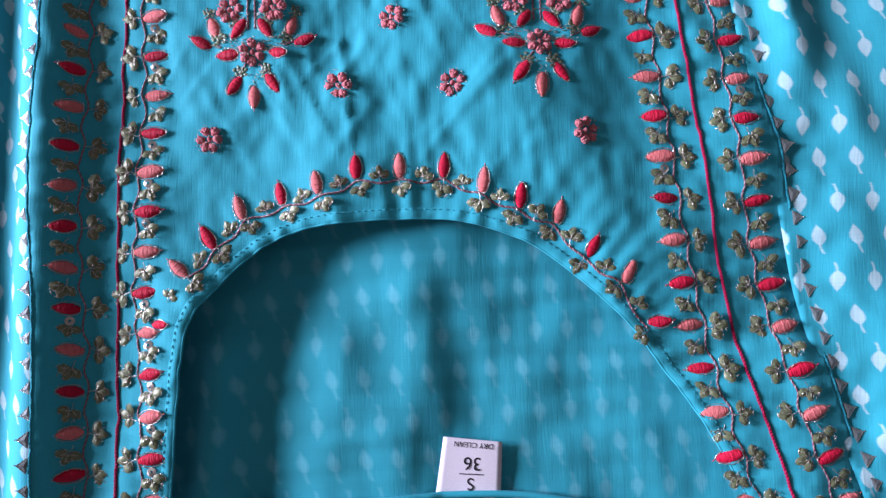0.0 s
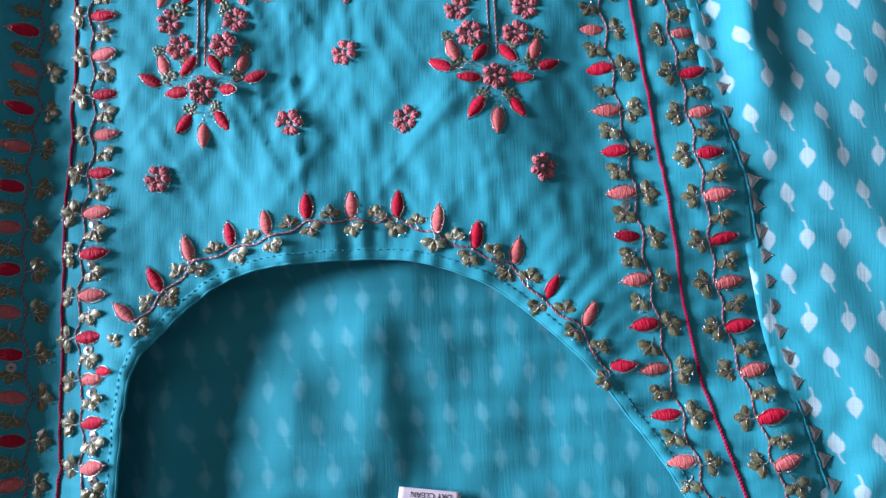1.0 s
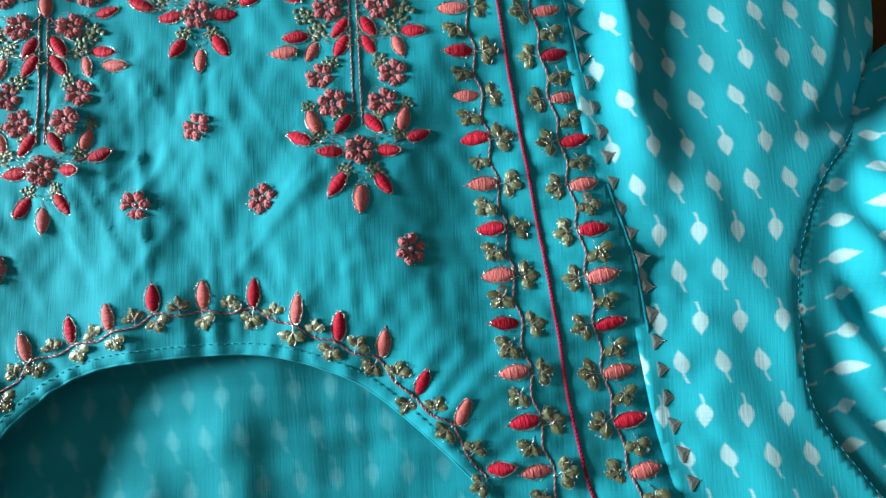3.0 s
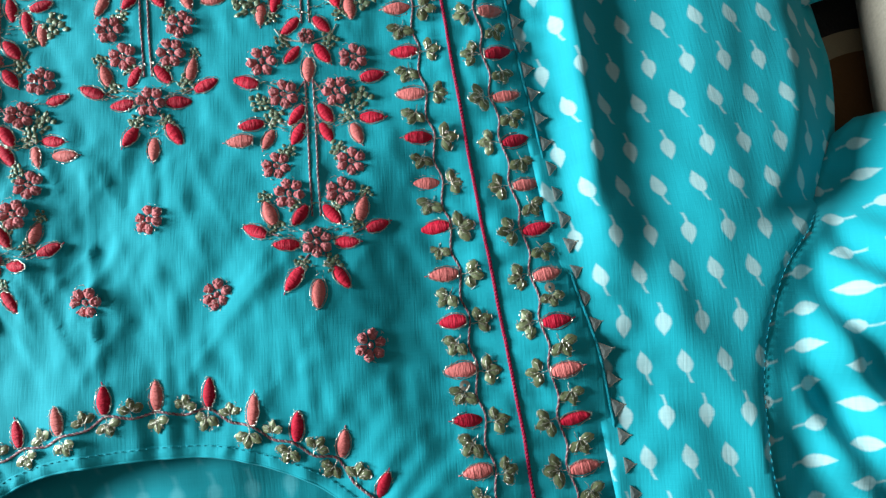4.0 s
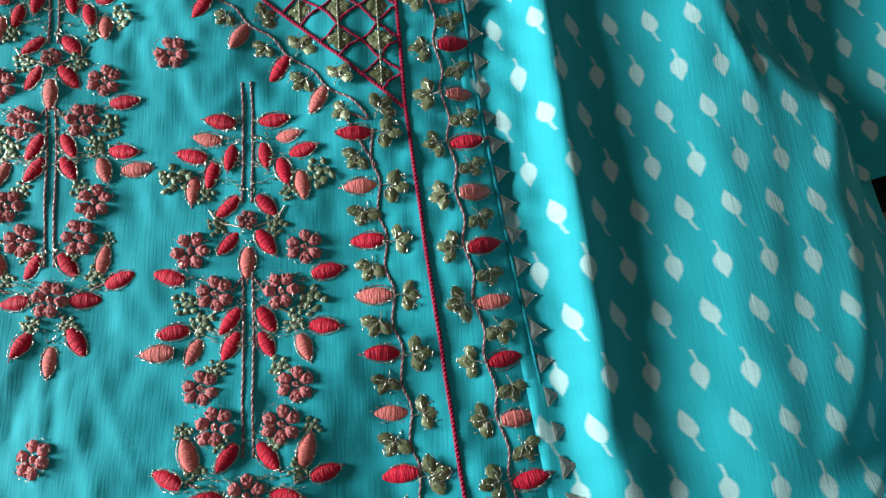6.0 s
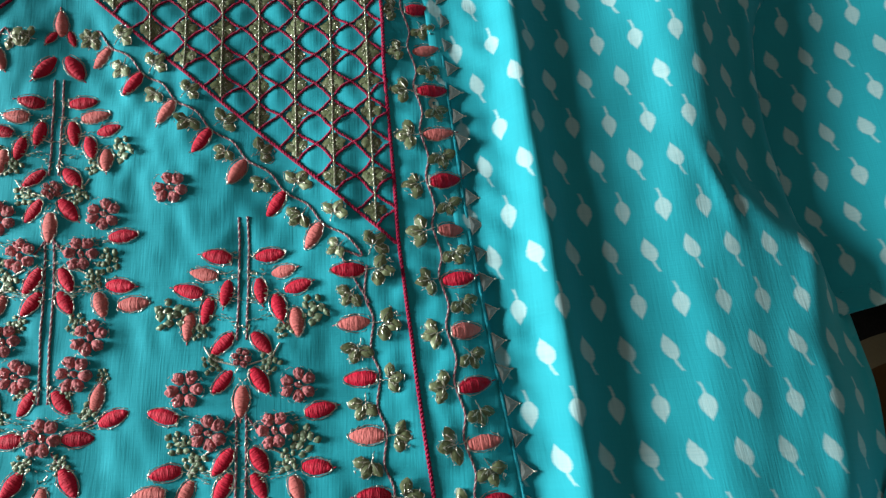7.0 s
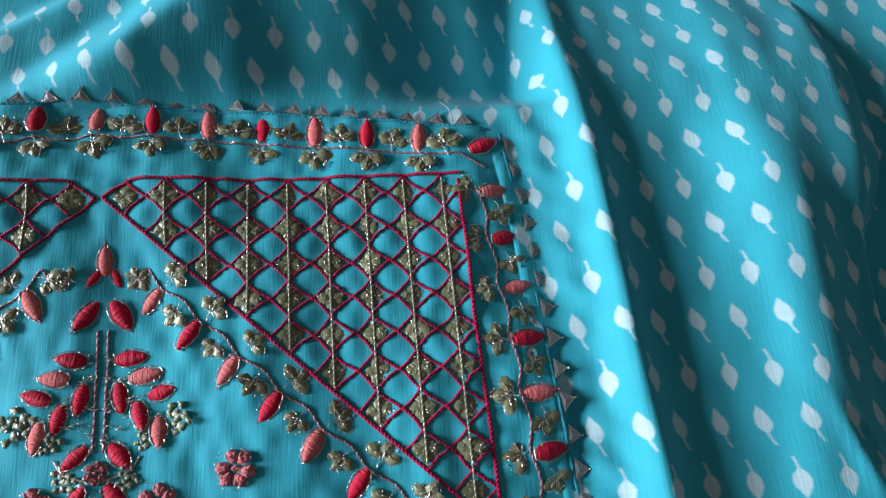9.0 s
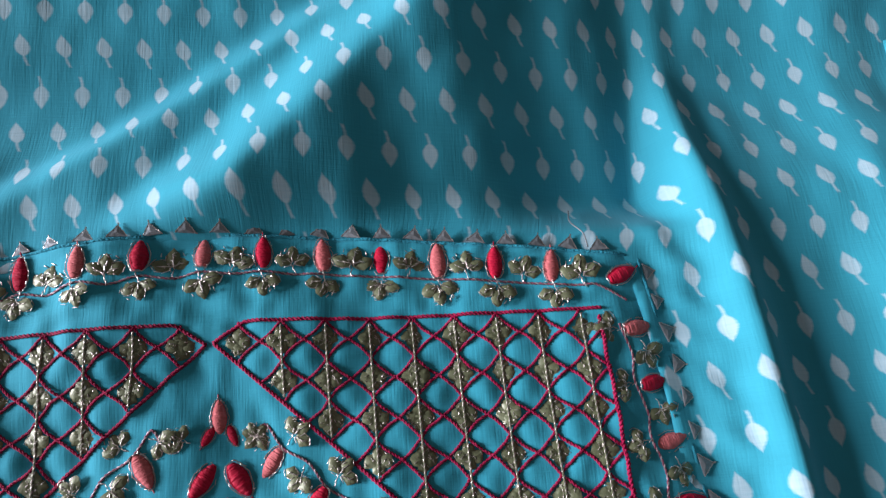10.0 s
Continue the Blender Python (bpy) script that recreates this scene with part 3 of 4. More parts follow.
# ---- embroidery: the pieces ----
def bud_mesh(name, floss, seed, length=9.2, width=5.0, bend=0.0):
    """A padded satin-stitch bud inside a line of silver wire stitches."""
    r = random.Random(seed)
    b = Build()
    b.dome(0, 0, 0.1, 0, length, width, 1.3, 0, 0.3, 26, 6, bend, 0.08)
    rim = []
    for i in range(31):
        q = 2 * math.pi * (i % 30) / 30
        s = 0.5 + 0.5 * math.cos(q)
        w = (width / 2 + 0.3) * (math.sin(math.pi * min(1, 0.05 + 0.95 * s)) ** 0.48) * (1 - 0.35 * max(0, s - 0.45))
        x = math.cos(q) * (length / 2 + 0.3)
        y = math.copysign(w, math.sin(q)) + bend * (4 * (s - 0.5) ** 2 - 0.5)
        rim.append((x + r.uniform(-0.16, 0.16), y + r.uniform(-0.16, 0.16), r.uniform(0.1, 0.5)))
        if r.random() < 0.42:
            b.grain((x, y, r.uniform(0.3, 0.7)), (-math.sin(q) + r.uniform(-0.6, 0.6), 0.7 * math.cos(q) + r.uniform(-0.6, 0.6), r.uniform(-0.1, 0.4)), r.uniform(1.2, 2.4), r.uniform(0.09, 0.15), 1)
    b.add(*tube(rim[:15] + rim[16:], 0.13, 4), 1)
    if seed % 2:
        b.grain((length / 2 + 0.9, 0.1, 0.3), (1, r.uniform(-0.4, 0.4), 0), 1.6, 0.2, 0)
    return b.mesh(name, [floss, silver])


def flower_mesh(name, seed, size=4.9):
    """Six plump looped petals, each of a few stitches, round a knotted eye."""
    r = random.Random(seed)
    b = Build()
    for k in range(6):
        q = math.pi / 3 * k + r.uniform(-0.1, 0.1)
        d = size * r.uniform(0.60, 0.68)
        px, py = d * math.cos(q), d * math.sin(q)
        b.dome(px, py, 0.1, q + r.uniform(-0.3, 0.3), size * r.uniform(0.66, 0.76), size * 0.58, 1.35, 0, -0.25, 9, 6, 0, 0.28)
        for s in (-1, 1):
            b.dome(px + 0.17 * size * math.cos(q + 1.57 * s), py + 0.17 * size * math.sin(q + 1.57 * s), 0.25, q + 0.5 * s, size * 0.42, size * 0.24, 1.35, 0, 0, 5, 4, 0, 0.2)
        e = q + math.pi / 6 + r.uniform(-0.15, 0.15)
        b.grain((size * 0.48 * math.cos(e), size * 0.48 * math.sin(e), 0.5), (math.cos(e), math.sin(e), 0.2), size * 0.42, 0.11, 1)
    b.dome(0, 0, 0.1, r.uniform(0, 3), size * 0.42, size * 0.38, 1.1, 0, 0, 5, 5, 0, 0.3)
    for k in range(15):
        q, d = 6.283 * k / 15 + r.uniform(-0.15, 0.15), size * r.uniform(0.9, 1.04)
        b.grain((d * math.cos(q), d * math.sin(q), r.uniform(0.3, 0.9)), (-math.sin(q) + r.uniform(-0.6, 0.6), math.cos(q) + r.uniform(-0.6, 0.6), 0.1), r.uniform(0.9, 1.7), 0.1, 1)
    for _ in range(9):
        q, d = r.uniform(0, 6.28), r.uniform(0.1, 0.95) * size
        b.grain((d * math.cos(q), d * math.sin(q), 1.2), (r.uniform(-1, 1), r.uniform(-1, 1), 0.1), r.uniform(0.9, 1.6), 0.1, 1)
    return b.mesh(name, [dusty, silver])


def disc(b, r, cx, cy, z, ang, length, width, tilt, slot):
    """A crumpled, cupped sequin petal with a blunt tip."""
    ca, sa = math.cos(ang), math.sin(ang)
    pts = [(0, 0, 0.42)]
    for rad in (0.62, 1.0):
        for k in range(12):
            q = 2 * math.pi * k / 12
            w = rad * (1 + 0.10 * math.cos(4 * q)) * r.uniform(0.88, 1.1)
            pts.append((0.5 * length * w * math.cos(q), 0.5 * width * w * math.sin(q), tilt * rad * math.cos(q) + (0.36 if rad < 1 else 0.0) + r.uniform(-0.2, 0.2)))
    v = [(cx + ca * x - sa * y, cy + sa * x + ca * y, z + h) for x, y, h in pts]
    f = [(0, 1 + k, 1 + (k + 1) % 12) for k in range(12)]
    f += [(1 + k, 13 + k, 13 + (k + 1) % 12, 1 + (k + 1) % 12) for k in range(12)]
    b.add(v, f, slot)


def sprig_mesh(name, seed, petals=3, size=1.0):
    """Sequin petals on a wire stalk, edged and veined with thin silver wire."""
    r = random.Random(seed)
    b = Build()
    spread = 1.25 if petals == 3 else 1.7 * math.pi / petals
    for k in range(petals):
        q = (k - (petals - 1) / 2) * spread + r.uniform(-0.15, 0.15)
        d = 2.35 * size
        long, wide = r.uniform(3.7, 4.3) * size, r.uniform(2.7, 3.3) * size
        disc(b, r, d * math.cos(q), d * math.sin(q), 0.35 + 0.1 * k, q, long, wide, r.uniform(-0.15, 0.35), 0)
        ca, sa = math.cos(q), math.sin(q)
        for s in (0.45, 0.95):
            w = q + r.uniform(-0.2, 0.2)
            b.grain((d * s * math.cos(w), d * s * math.sin(w), 0.95), (ca + r.uniform(-0.4, 0.4), sa + r.uniform(-0.4, 0.4), 0.1), r.uniform(1.5, 2.4), 0.12, 1)
        for k2 in range(8):
            if r.random() < 0.62:
                e = 2 * math.pi * k2 / 8 + r.uniform(-0.25, 0.25)
                lx, ly = 0.5 * long * math.cos(e), 0.5 * wide * math.sin(e)
                tx, ty = -0.5 * long * math.sin(e), 0.5 * wide * math.cos(e)
                b.grain((d * ca + ca * lx - sa * ly, d * sa + sa * lx + ca * ly, r.uniform(0.4, 0.7)), (ca * tx - sa * ty + r.uniform(-0.4, 0.4), sa * tx + ca * ty + r.uniform(-0.4, 0.4), 0.15), r.uniform(1.4, 2.3), 0.11, 1)
    for k in range(3):
        b.grain((-0.4 - 0.9 * k, r.uniform(-0.4, 0.4), 0.5), (1, r.uniform(-0.5, 0.5), 0.1), 1.7, 0.14, 1)
    for _ in range(9):
        b.grain((r.uniform(-0.5, 3.8) * size, r.uniform(-2.8, 2.8) * size, 0.85), (r.uniform(-1, 1), r.uniform(-1, 1), 0.2), r.uniform(0.8, 1.7), r.uniform(0.09, 0.18), 1)
    return b.mesh(name, [olive, silver])


def spray_mesh(name, seed):
    """A loose cluster of small ring sequins and wire loops."""
    r = random.Random(seed)
    b = Build()
    for k in range(11):
        q, d = 2.4 * k, 1.2 * math.sqrt(k)
        cx, cy = d * math.cos(q) + r.uniform(-0.3, 0.3), d * math.sin(q) + r.uniform(-0.3, 0.3)
        disc(b, r, cx, cy, 0.2 + r.uniform(0, 0.3), r.uniform(0, 3), r.uniform(2.0, 2.8), r.uniform(1.6, 2.2), r.uniform(-0.3, 0.3), 0)
        for i in range(2):
            e = r.uniform(0, 6.28)
            b.grain((cx + 0.8 * math.cos(e), cy + 0.8 * math.sin(e), 0.7), (-math.sin(e), math.cos(e), r.uniform(-0.2, 0.3)), r.uniform(0.8, 1.4), r.uniform(0.09, 0.15), 1)
    return b.mesh(name, [gold_green, silver])


def ringlet_mesh(name, seed):
    """A flat round sequin with a hole, held by two stitches."""
    b = Build()
    v, f = [], []
    for k in range(12):
        q = 2 * math.pi * k / 12
        for rad, h in ((0.55, 0.55), (1.7, 0.35)):
            v.append((rad * math.cos(q), rad * math.sin(q), h + 0.2 * math.cos(q)))
    for k in range(12):
        a, c = 2 * k, 2 * ((k + 1) % 12)
        f.append((a, a + 1, c + 1, c))
    b.add(v, f, 0)
    b.grain((0.8, 0, 0.7), (1, 0.2, 0), 1.6, 0.16, 1)
    return b.mesh(name, [silver, silver])


def diamond_mesh(name, seed, w=4.6, h=4.2):
    """A lattice cell filled with overlapping sequins and wire."""
    r = random.Random(seed)
    b = Build()
    for cx, cy in ((0, h * 0.46), (0, -h * 0.46), (w * 0.46, 0), (-w * 0.46, 0), (0, 0)):
        disc(b, r, cx, cy, 0.15 + r.uniform(0, 0.2), r.uniform(0, 3), 4.6, 4.2, r.uniform(-0.2, 0.2), 0)
    for _ in range(30):
        x, y = r.uniform(-1, 1), r.uniform(-1, 1)
        if abs(x) + abs(y) < 1.05:
            b.grain((x * w, y * h, 0.75), (r.uniform(-1, 1), r.uniform(-1, 1), 0.2), r.uniform(1.0, 2.0), 0.12, 1)
    return b.mesh(name, [olive, silver])


def point_mesh(name, seed, base=6.4, high=4.2):
    """One folded point of the edging, beaded along both sides."""
    r = random.Random(seed)
    b = Build()
    t = 0.45
    v = [(0, -base / 2, 0), (high, 0, 0), (0, base / 2, 0), (0, -base / 2, t), (high, 0, t), (0, base / 2, t), (high * 0.3, 0, t + 0.35)]
    b.add(v, [(0, 2, 1), (0, 1, 4, 3), (1, 2, 5, 4), (2, 0, 3, 5), (3, 4, 6), (4, 5, 6), (5, 3, 6)], 0)
    for s in (-1, 1):
        for k in range(7):
            q = (k + 0.5) / 7
            b.grain((high * q, s * base / 2 * (1 - q), 0.45), (high + r.uniform(-2, 2), -s * base / 2 + r.uniform(-2, 2), r.uniform(-1, 2)), 1.3, 0.14, 1)
    b.grain((high + 0.5, 0, 0.4), (1, 0.2, 0), 1.0, 0.3, 1)
    return b.mesh(name, [lace, silver], True)


crimson_buds = [bud_mesh("crimson_bud", crimson, s, 9.2 + 0.3 * (s % 3), 4.6 + 0.2 * (s % 2)) for s in range(1, 6)]
rose_buds = [bud_mesh("rose_bud", rose, s + 20, 9.0 + 0.35 * (s % 3), 4.9 - 0.2 * (s % 2)) for s in range(1, 6)]
flowers = [flower_mesh("flower", s) for s in range(1, 5)]
small_flower = flower_mesh("flower_small", 9, 3.0)
sprigs = [sprig_mesh("sequin_sprig", s) for s in range(1, 8)]
pale_sprigs = [spray_mesh("sequin_spray", s + 30) for s in range(1, 5)]
diamonds = [diamond_mesh("sequin_diamond", s) for s in range(1, 7)]
ringlets = [ringlet_mesh("sequin", s) for s in range(2)]
points = [point_mesh("lace_point", s) for s in range(1, 5)]
pick = random.Random(7)


def place(name, me, x, y, ang, high, parent=None, scale=1.0, lift=0.0, squash=1.0):
    """One stitched piece on the cloth at (x, y), turned to ang degrees."""
    e = 1.5
    z = high(x, y)
    n = Vector((high(x - e, y) - high(x + e, y), high(x, y - e) - high(x, y + e), 2 * e)).normalized()
    a = radians(ang)
    t = Vector((math.cos(a), math.sin(a), 0))
    t = (t - n * t.dot(n)).normalized()
    m = Matrix((t, n.cross(t), n)).transposed().to_4x4()
    ob = part(name, me, parent or yoke)
    ob.matrix_basis = Matrix.Translation((x * MM, y * MM, (z + lift) * MM)) @ m @ Matrix.Diagonal((scale, scale * squash, scale, 1))
    return ob


def bud(kind, x, y, ang, scale=1.0, squash=1.0):
    ang += pick.uniform(-5, 5)
    return place("crimson_bud" if kind == "c" else "rose_bud", pick.choice(crimson_buds if kind == "c" else rose_buds), x, y, ang, yoke_high, None, scale * pick.uniform(0.95, 1.06), 0, squash)


def sprig(x, y, ang, scale=1.0, pale=False):
    return place("sequin_spray" if pale else "sequin_sprig", pick.choice(pale_sprigs if pale else sprigs), x, y, ang + pick.uniform(-14, 14), yoke_high, None, scale * pick.uniform(0.9, 1.1))


def flower(x, y, scale=1.0, small=False):
    return place("flower", small_flower if small else pick.choice(flowers), x, y, pick.uniform(0, 60), yoke_high, None, scale * pick.uniform(0.96, 1.04))


# ---- borders: a vine with buds on one side and sprigs on the other ----
def border(line, y0, pitch, count, side, first, loose=0.12):
    """side: the way the buds point, -1 to the left and 1 to the right."""
    vine = []
    for k in range(count):
        y = y0 - pitch * k
        x = line(y)
        tilt = math.degrees(math.atan((line(y + 5) - line(y - 5)) / 10))
        out = 0 if side > 0 else 180
        bud("cp"[(k + first) % 2], x, y, out - tilt + 4 * side, 1.0)
        sprig(x - side * 8.2, y - 0.4, out + 180 - tilt, 1.12)
        ym = y - pitch / 2
        sprig(line(ym) - side * 0.2, ym + 0.8, -90 + 25 * side, 1.05)
        if pick.random() < loose:
            place("sequin", ringlets[0], line(ym) - side * 0.5, ym + 3.0, pick.uniform(0, 360), yoke_high)
        vine += [(x - side * 5.6, y + 1), (line(ym) - side * 4.0, ym)]
    vine = spline(vine, 0.4)
    part("vine", twisted("vine", vine, yoke_high, [mauve, wire_mix], 0.30, 2.2, 0.2), yoke, "mauve and silver twisted thread")


border(bud_outer, 303.2, 15.27, 26, 1, 1)
border(bud_inner, 200.0, 15.5, 19, -1, 0)
border(bud_left_outer, 309.0, 15.08, 26, -1, 0)
border(bud_left_inner, 193.0, 15.0, 18, 1, 0, 0.8)

# the border across the foot of the yoke
cross = []
for k in range(15):
    x = 81 - 16.1 * k
    y = top_edge(x) - 5.2
    bud("pc"[k % 2], x, y, 90, 1.0)
    sprig(x, y - 7.6, -90, 1.2)
    sprig(x + 8, y - 3.4, 85, 1.25)
    cross += [(x + 8, y - 6.4), (x, y - 5.6)]
bud("c", 100.5, 318.5, 25)
bud("c", -127.0, 317.0, 155)
part("vine", twisted("vine", spline([(101, 311), (93, 315.5)] + cross, 0.4), yoke_high, [mauve, wire_mix], 0.30, 2.2, 0.2), yoke, "mauve and silver twisted thread")

# slanting vines under the lattice
for s in (1, -1):
    path = [(88 * s if s > 0 else -113, 190), (80 if s > 0 else -106, 205)]
    for k in range(8):
        x, y = 84 - 11.5 * k, 201.2 + 10.5 * k
        xx = x if s > 0 else -26 - x
        if k:
            bud("cp"[k % 2], xx - 0.8 * s, y - 0.8, (237 if s > 0 else 303), 0.95)
        path += [(xx + 2.2 * s, y + 2.8), (xx - 2.6 * s, y + 9.2)]
        sprig(xx + 5.5 * s, y + 5.8, 45 if s > 0 else 135, 1.05)
        sprig(xx - 4.6 * s, y + 6.2, 225 if s > 0 else -45, 1.0)
    path.append(((-2, 278) if s > 0 else (-24, 278)))
    part("vine", twisted("vine", spline(path, 0.4), yoke_high, [mauve, wire_mix], 0.30, 2.2, 0.2), yoke, "mauve and silver twisted thread")

# ---- neckline vine ----
NECK_BUDS = ((-80.5, 21.5, 140), (-70.5, 33, 118), (-58.5, 44, 108), (-43, 49, 102), (-29, 52.5, 98), (-14.5, 58, 96), (1.5, 58.5, 90),
             (18, 58.5, 86), (32.5, 52.5, 84), (46, 46.5, 82), (60, 40.5, 82), (72, 27.5, 72), (84.5, 18, 62), (95.5, 0, 8))
foot = []
for k, (x, y, ang) in enumerate(NECK_BUDS):
    dx, dy = x - 8, y + 58
    d = math.hypot(dx, dy)
    foot.append((x - dx / d * 5.2, y - dy / d * 5.2))
    if k < 13:
        mx, my = (x + NECK_BUDS[k + 1][0]) / 2, (y + NECK_BUDS[k + 1][1]) / 2
        foot.append((mx - dx / d * 6.6, my - dy / d * 6.6))
part("vine", twisted("vine", spline(foot, 0.4), yoke_high, [mauve, wire_mix], 0.36, 2.2, 0.2), yoke, "mauve and silver twisted thread")
for k, (x, y, ang) in enumerate(NECK_BUDS):
    bud("pc"[k % 2], x, y, ang, 0.95)
    dx, dy = x - 8, y + 58
    d = math.hypot(dx, dy)
    sprig(x - dx / d * 7.6, y - dy / d * 7.6, math.degrees(math.atan2(-dy, -dx)), 1.0)
    if k < 13:
        mx, my = (x + NECK_BUDS[k + 1][0]) / 2 - dx / d * 4.2, (y + NECK_BUDS[k + 1][1]) / 2 - dy / d * 4.2
        sprig(mx, my, math.degrees(math.atan2(dy, dx)), 0.95)
bud("c", -86.5, 1, 0, 0.75)
sprig(-83, 11, 60, 0.85)

# ---- bouquets ----
LOWER = [("p", 0, -17, -90), ("c", 7.5, -12, -55), ("c", 9.7, -0.5, 0), ("c", 19.7, 4.7, 22), ("p", 15, 10.5, 72), ("c", 5.2, 9.2, -52)]
MIDDLE = [("c", 4.9, 37.5, -58), ("c", 5, 44.2, -58), ("p", 15, 36.5, -66), ("c", 20.5, 42, -8), ("c", 21.5, 57, 10), ("p", 0, 60, -90), ("c", 5.2, 65.5, -52)]
UPPER = [("c", 5.6, 76, -45), ("p", 15.5, 81.5, -84), ("c", 10.4, 86, -76), ("c", 16, 92, 20), ("c", 5, 91, -80), ("p", 11.7, 96.8, 8), ("c", 7.7, 101.8, 8)]
BLOOMS = [(8.5, 17), (12.5, 27), (9, 52), (15.5, 64)]
SPRAYS = [(20.5, 85, 1.15), (8.5, 31.5, 0.8), (17, 49.5, 0.95), (8, 70.5, 0.8), (5, -7, 0.7), (13, 6, 0.75), (7, 13, 0.65), (12.5, 44, 0.8), (12, 80, 0.7), (16.5, 16, 0.6)]


def bouquet(x0, y0, lean, extra, tall=False):
    def at(dx, dy):
        return x0 + dx + lean * dy, y0 + dy
    for kind, dx, dy, ang in LOWER + MIDDLE + UPPER:
        for s in ((1, -1) if dx else (1,)):
            x, y = at(dx * s, dy)
            bud(kind, x, y, ang if s > 0 else 180 - ang, 0.86 if dx else 0.92, 1.06)
    x, y = at(24.5 * extra, 36.5)
    bud("p", x, y, 0 if extra > 0 else 180, 0.98)
    fil = Build()
    for kind, dx, dy, ang in LOWER + MIDDLE + UPPER:
        for s in ((1, -1) if dx else (1,)):
            bx = dx * s - 4.6 * math.cos(radians(ang)) * s
            by = dy - 4.6 * math.sin(radians(ang))
            ex, ey = 1.4 * s, by - 0.35 * abs(bx) + 2
            n = max(3, int(math.hypot(ex - bx, ey - by) / 1.1))
            for i in range(n):
                k = (i + 0.5) / n
                for _ in range(2):
                    x, y = at(bx + (ex - bx) * k + pick.uniform(-1.3, 1.3), by + (ey - by) * k + 1.5 * k * (1 - k) + pick.uniform(-1.3, 1.3))
                    fil.grain((x, y, yoke_high(x, y) + pick.uniform(0.3, 0.7)), (ex - bx + pick.uniform(-3, 3), ey - by + pick.uniform(-3, 3), 0.3), pick.uniform(1.0, 2.2), pick.uniform(0.1, 0.19), 0 if pick.random() < 0.65 else 1)
    tagged(part("filigree", fil.mesh("filigree", [silver, gold_green]), yoke, "fine silver wire between the buds"), kind="stuff")
    flower(*at(0, 0), 1.1)
    flower(*at(0, 72), 1.0, True)
    for dx, dy in BLOOMS:
        for s in (1, -1):
            flower(*at(dx * s, dy), 1.07)
    for dx, dy, size in SPRAYS:
        for s in (1, -1):
            x, y = at(dx * s, dy)
            sprig(x, y, -90 + 50 * s, size, True)
    for s in (1, -1):
        for lo, hi in ((9, 57), (77, 114 if not tall else 110)):
            part("stem", twisted("stem", [at(1.35 * s, lo), at(1.35 * s, hi)], yoke_high, [mauve, wire_mix], 0.30, 2.2, 0.15), yoke)
        for a, b in (((2.5, -4), (5.5, -8)), ((12, 2.5), (15.5, 4)), ((4.5, 52), (1.5, 56))):
            part("stem", twisted("stem", [at(a[0] * s, a[1]), at(b[0] * s, b[1])], yoke_high, [mauve, wire_mix], 0.30, 2.2, 0.15), yoke)
        part("wire", twisted("wire", spline([at(7 * s, 48), at(12 * s, 45), at(15 * s, 41)], 0.4), yoke_high, [silver], 0.22, 1.4), yoke, "thin silver wire")
        part("wire", twisted("wire", spline([at(2 * s, 70), at(8 * s, 72), at(11 * s, 76)], 0.4), yoke_high, [silver], 0.22, 1.4), yoke, "thin silver wire")
    if tall:
        for s in (1, -1):
            x, y = at(4.6 * s, 114)
            bud("c", x, y, -50 if s > 0 else 230)
            x, y = at(3 * s, 125)
            bud("c", x, y, -62 if s > 0 else 242, 0.6)
            sprig(*at(9 * s, 124.5), 90 - 50 * s, 0.85)
        x, y = at(0, 130)
        bud("p", x, y, 90, 0.92)


bouquet(54.0, 104.0, -0.027, -1)
bouquet(-53.5, 102.5, -0.035, 1)
bouquet(-2.0, 156.5, -0.068, 1, True)
for x, y in ((-1, 115), (-21, 89), (21.5, 89), (-70, 70), (70, 70), (29, 227.5), (-45, 227.5)):
    flower(x, y, 1.1)

# ---- lattice corners ----
def bowed(a, b, sign, step):
    """A couched thread that bows to one side and the other between its crossings."""
    n = max(2, int(math.hypot(b[0] - a[0], b[1] - a[1])))
    long = math.hypot(b[0] - a[0], b[1] - a[1])
    dx, dy = (b[0] - a[0]) / long, (b[1] - a[1]) / long
    pts = []
    for i in range(n + 1):
        d = long * i / n
        off = sign * 0.42 * math.sin(math.pi * d / step) + 0.28 * noise.noise(Vector((a[0] + d * 0.35, a[1], 5)))
        pts.append((a[0] + dx * d - dy * off, a[1] + dy * d + dx * off))
    return pts


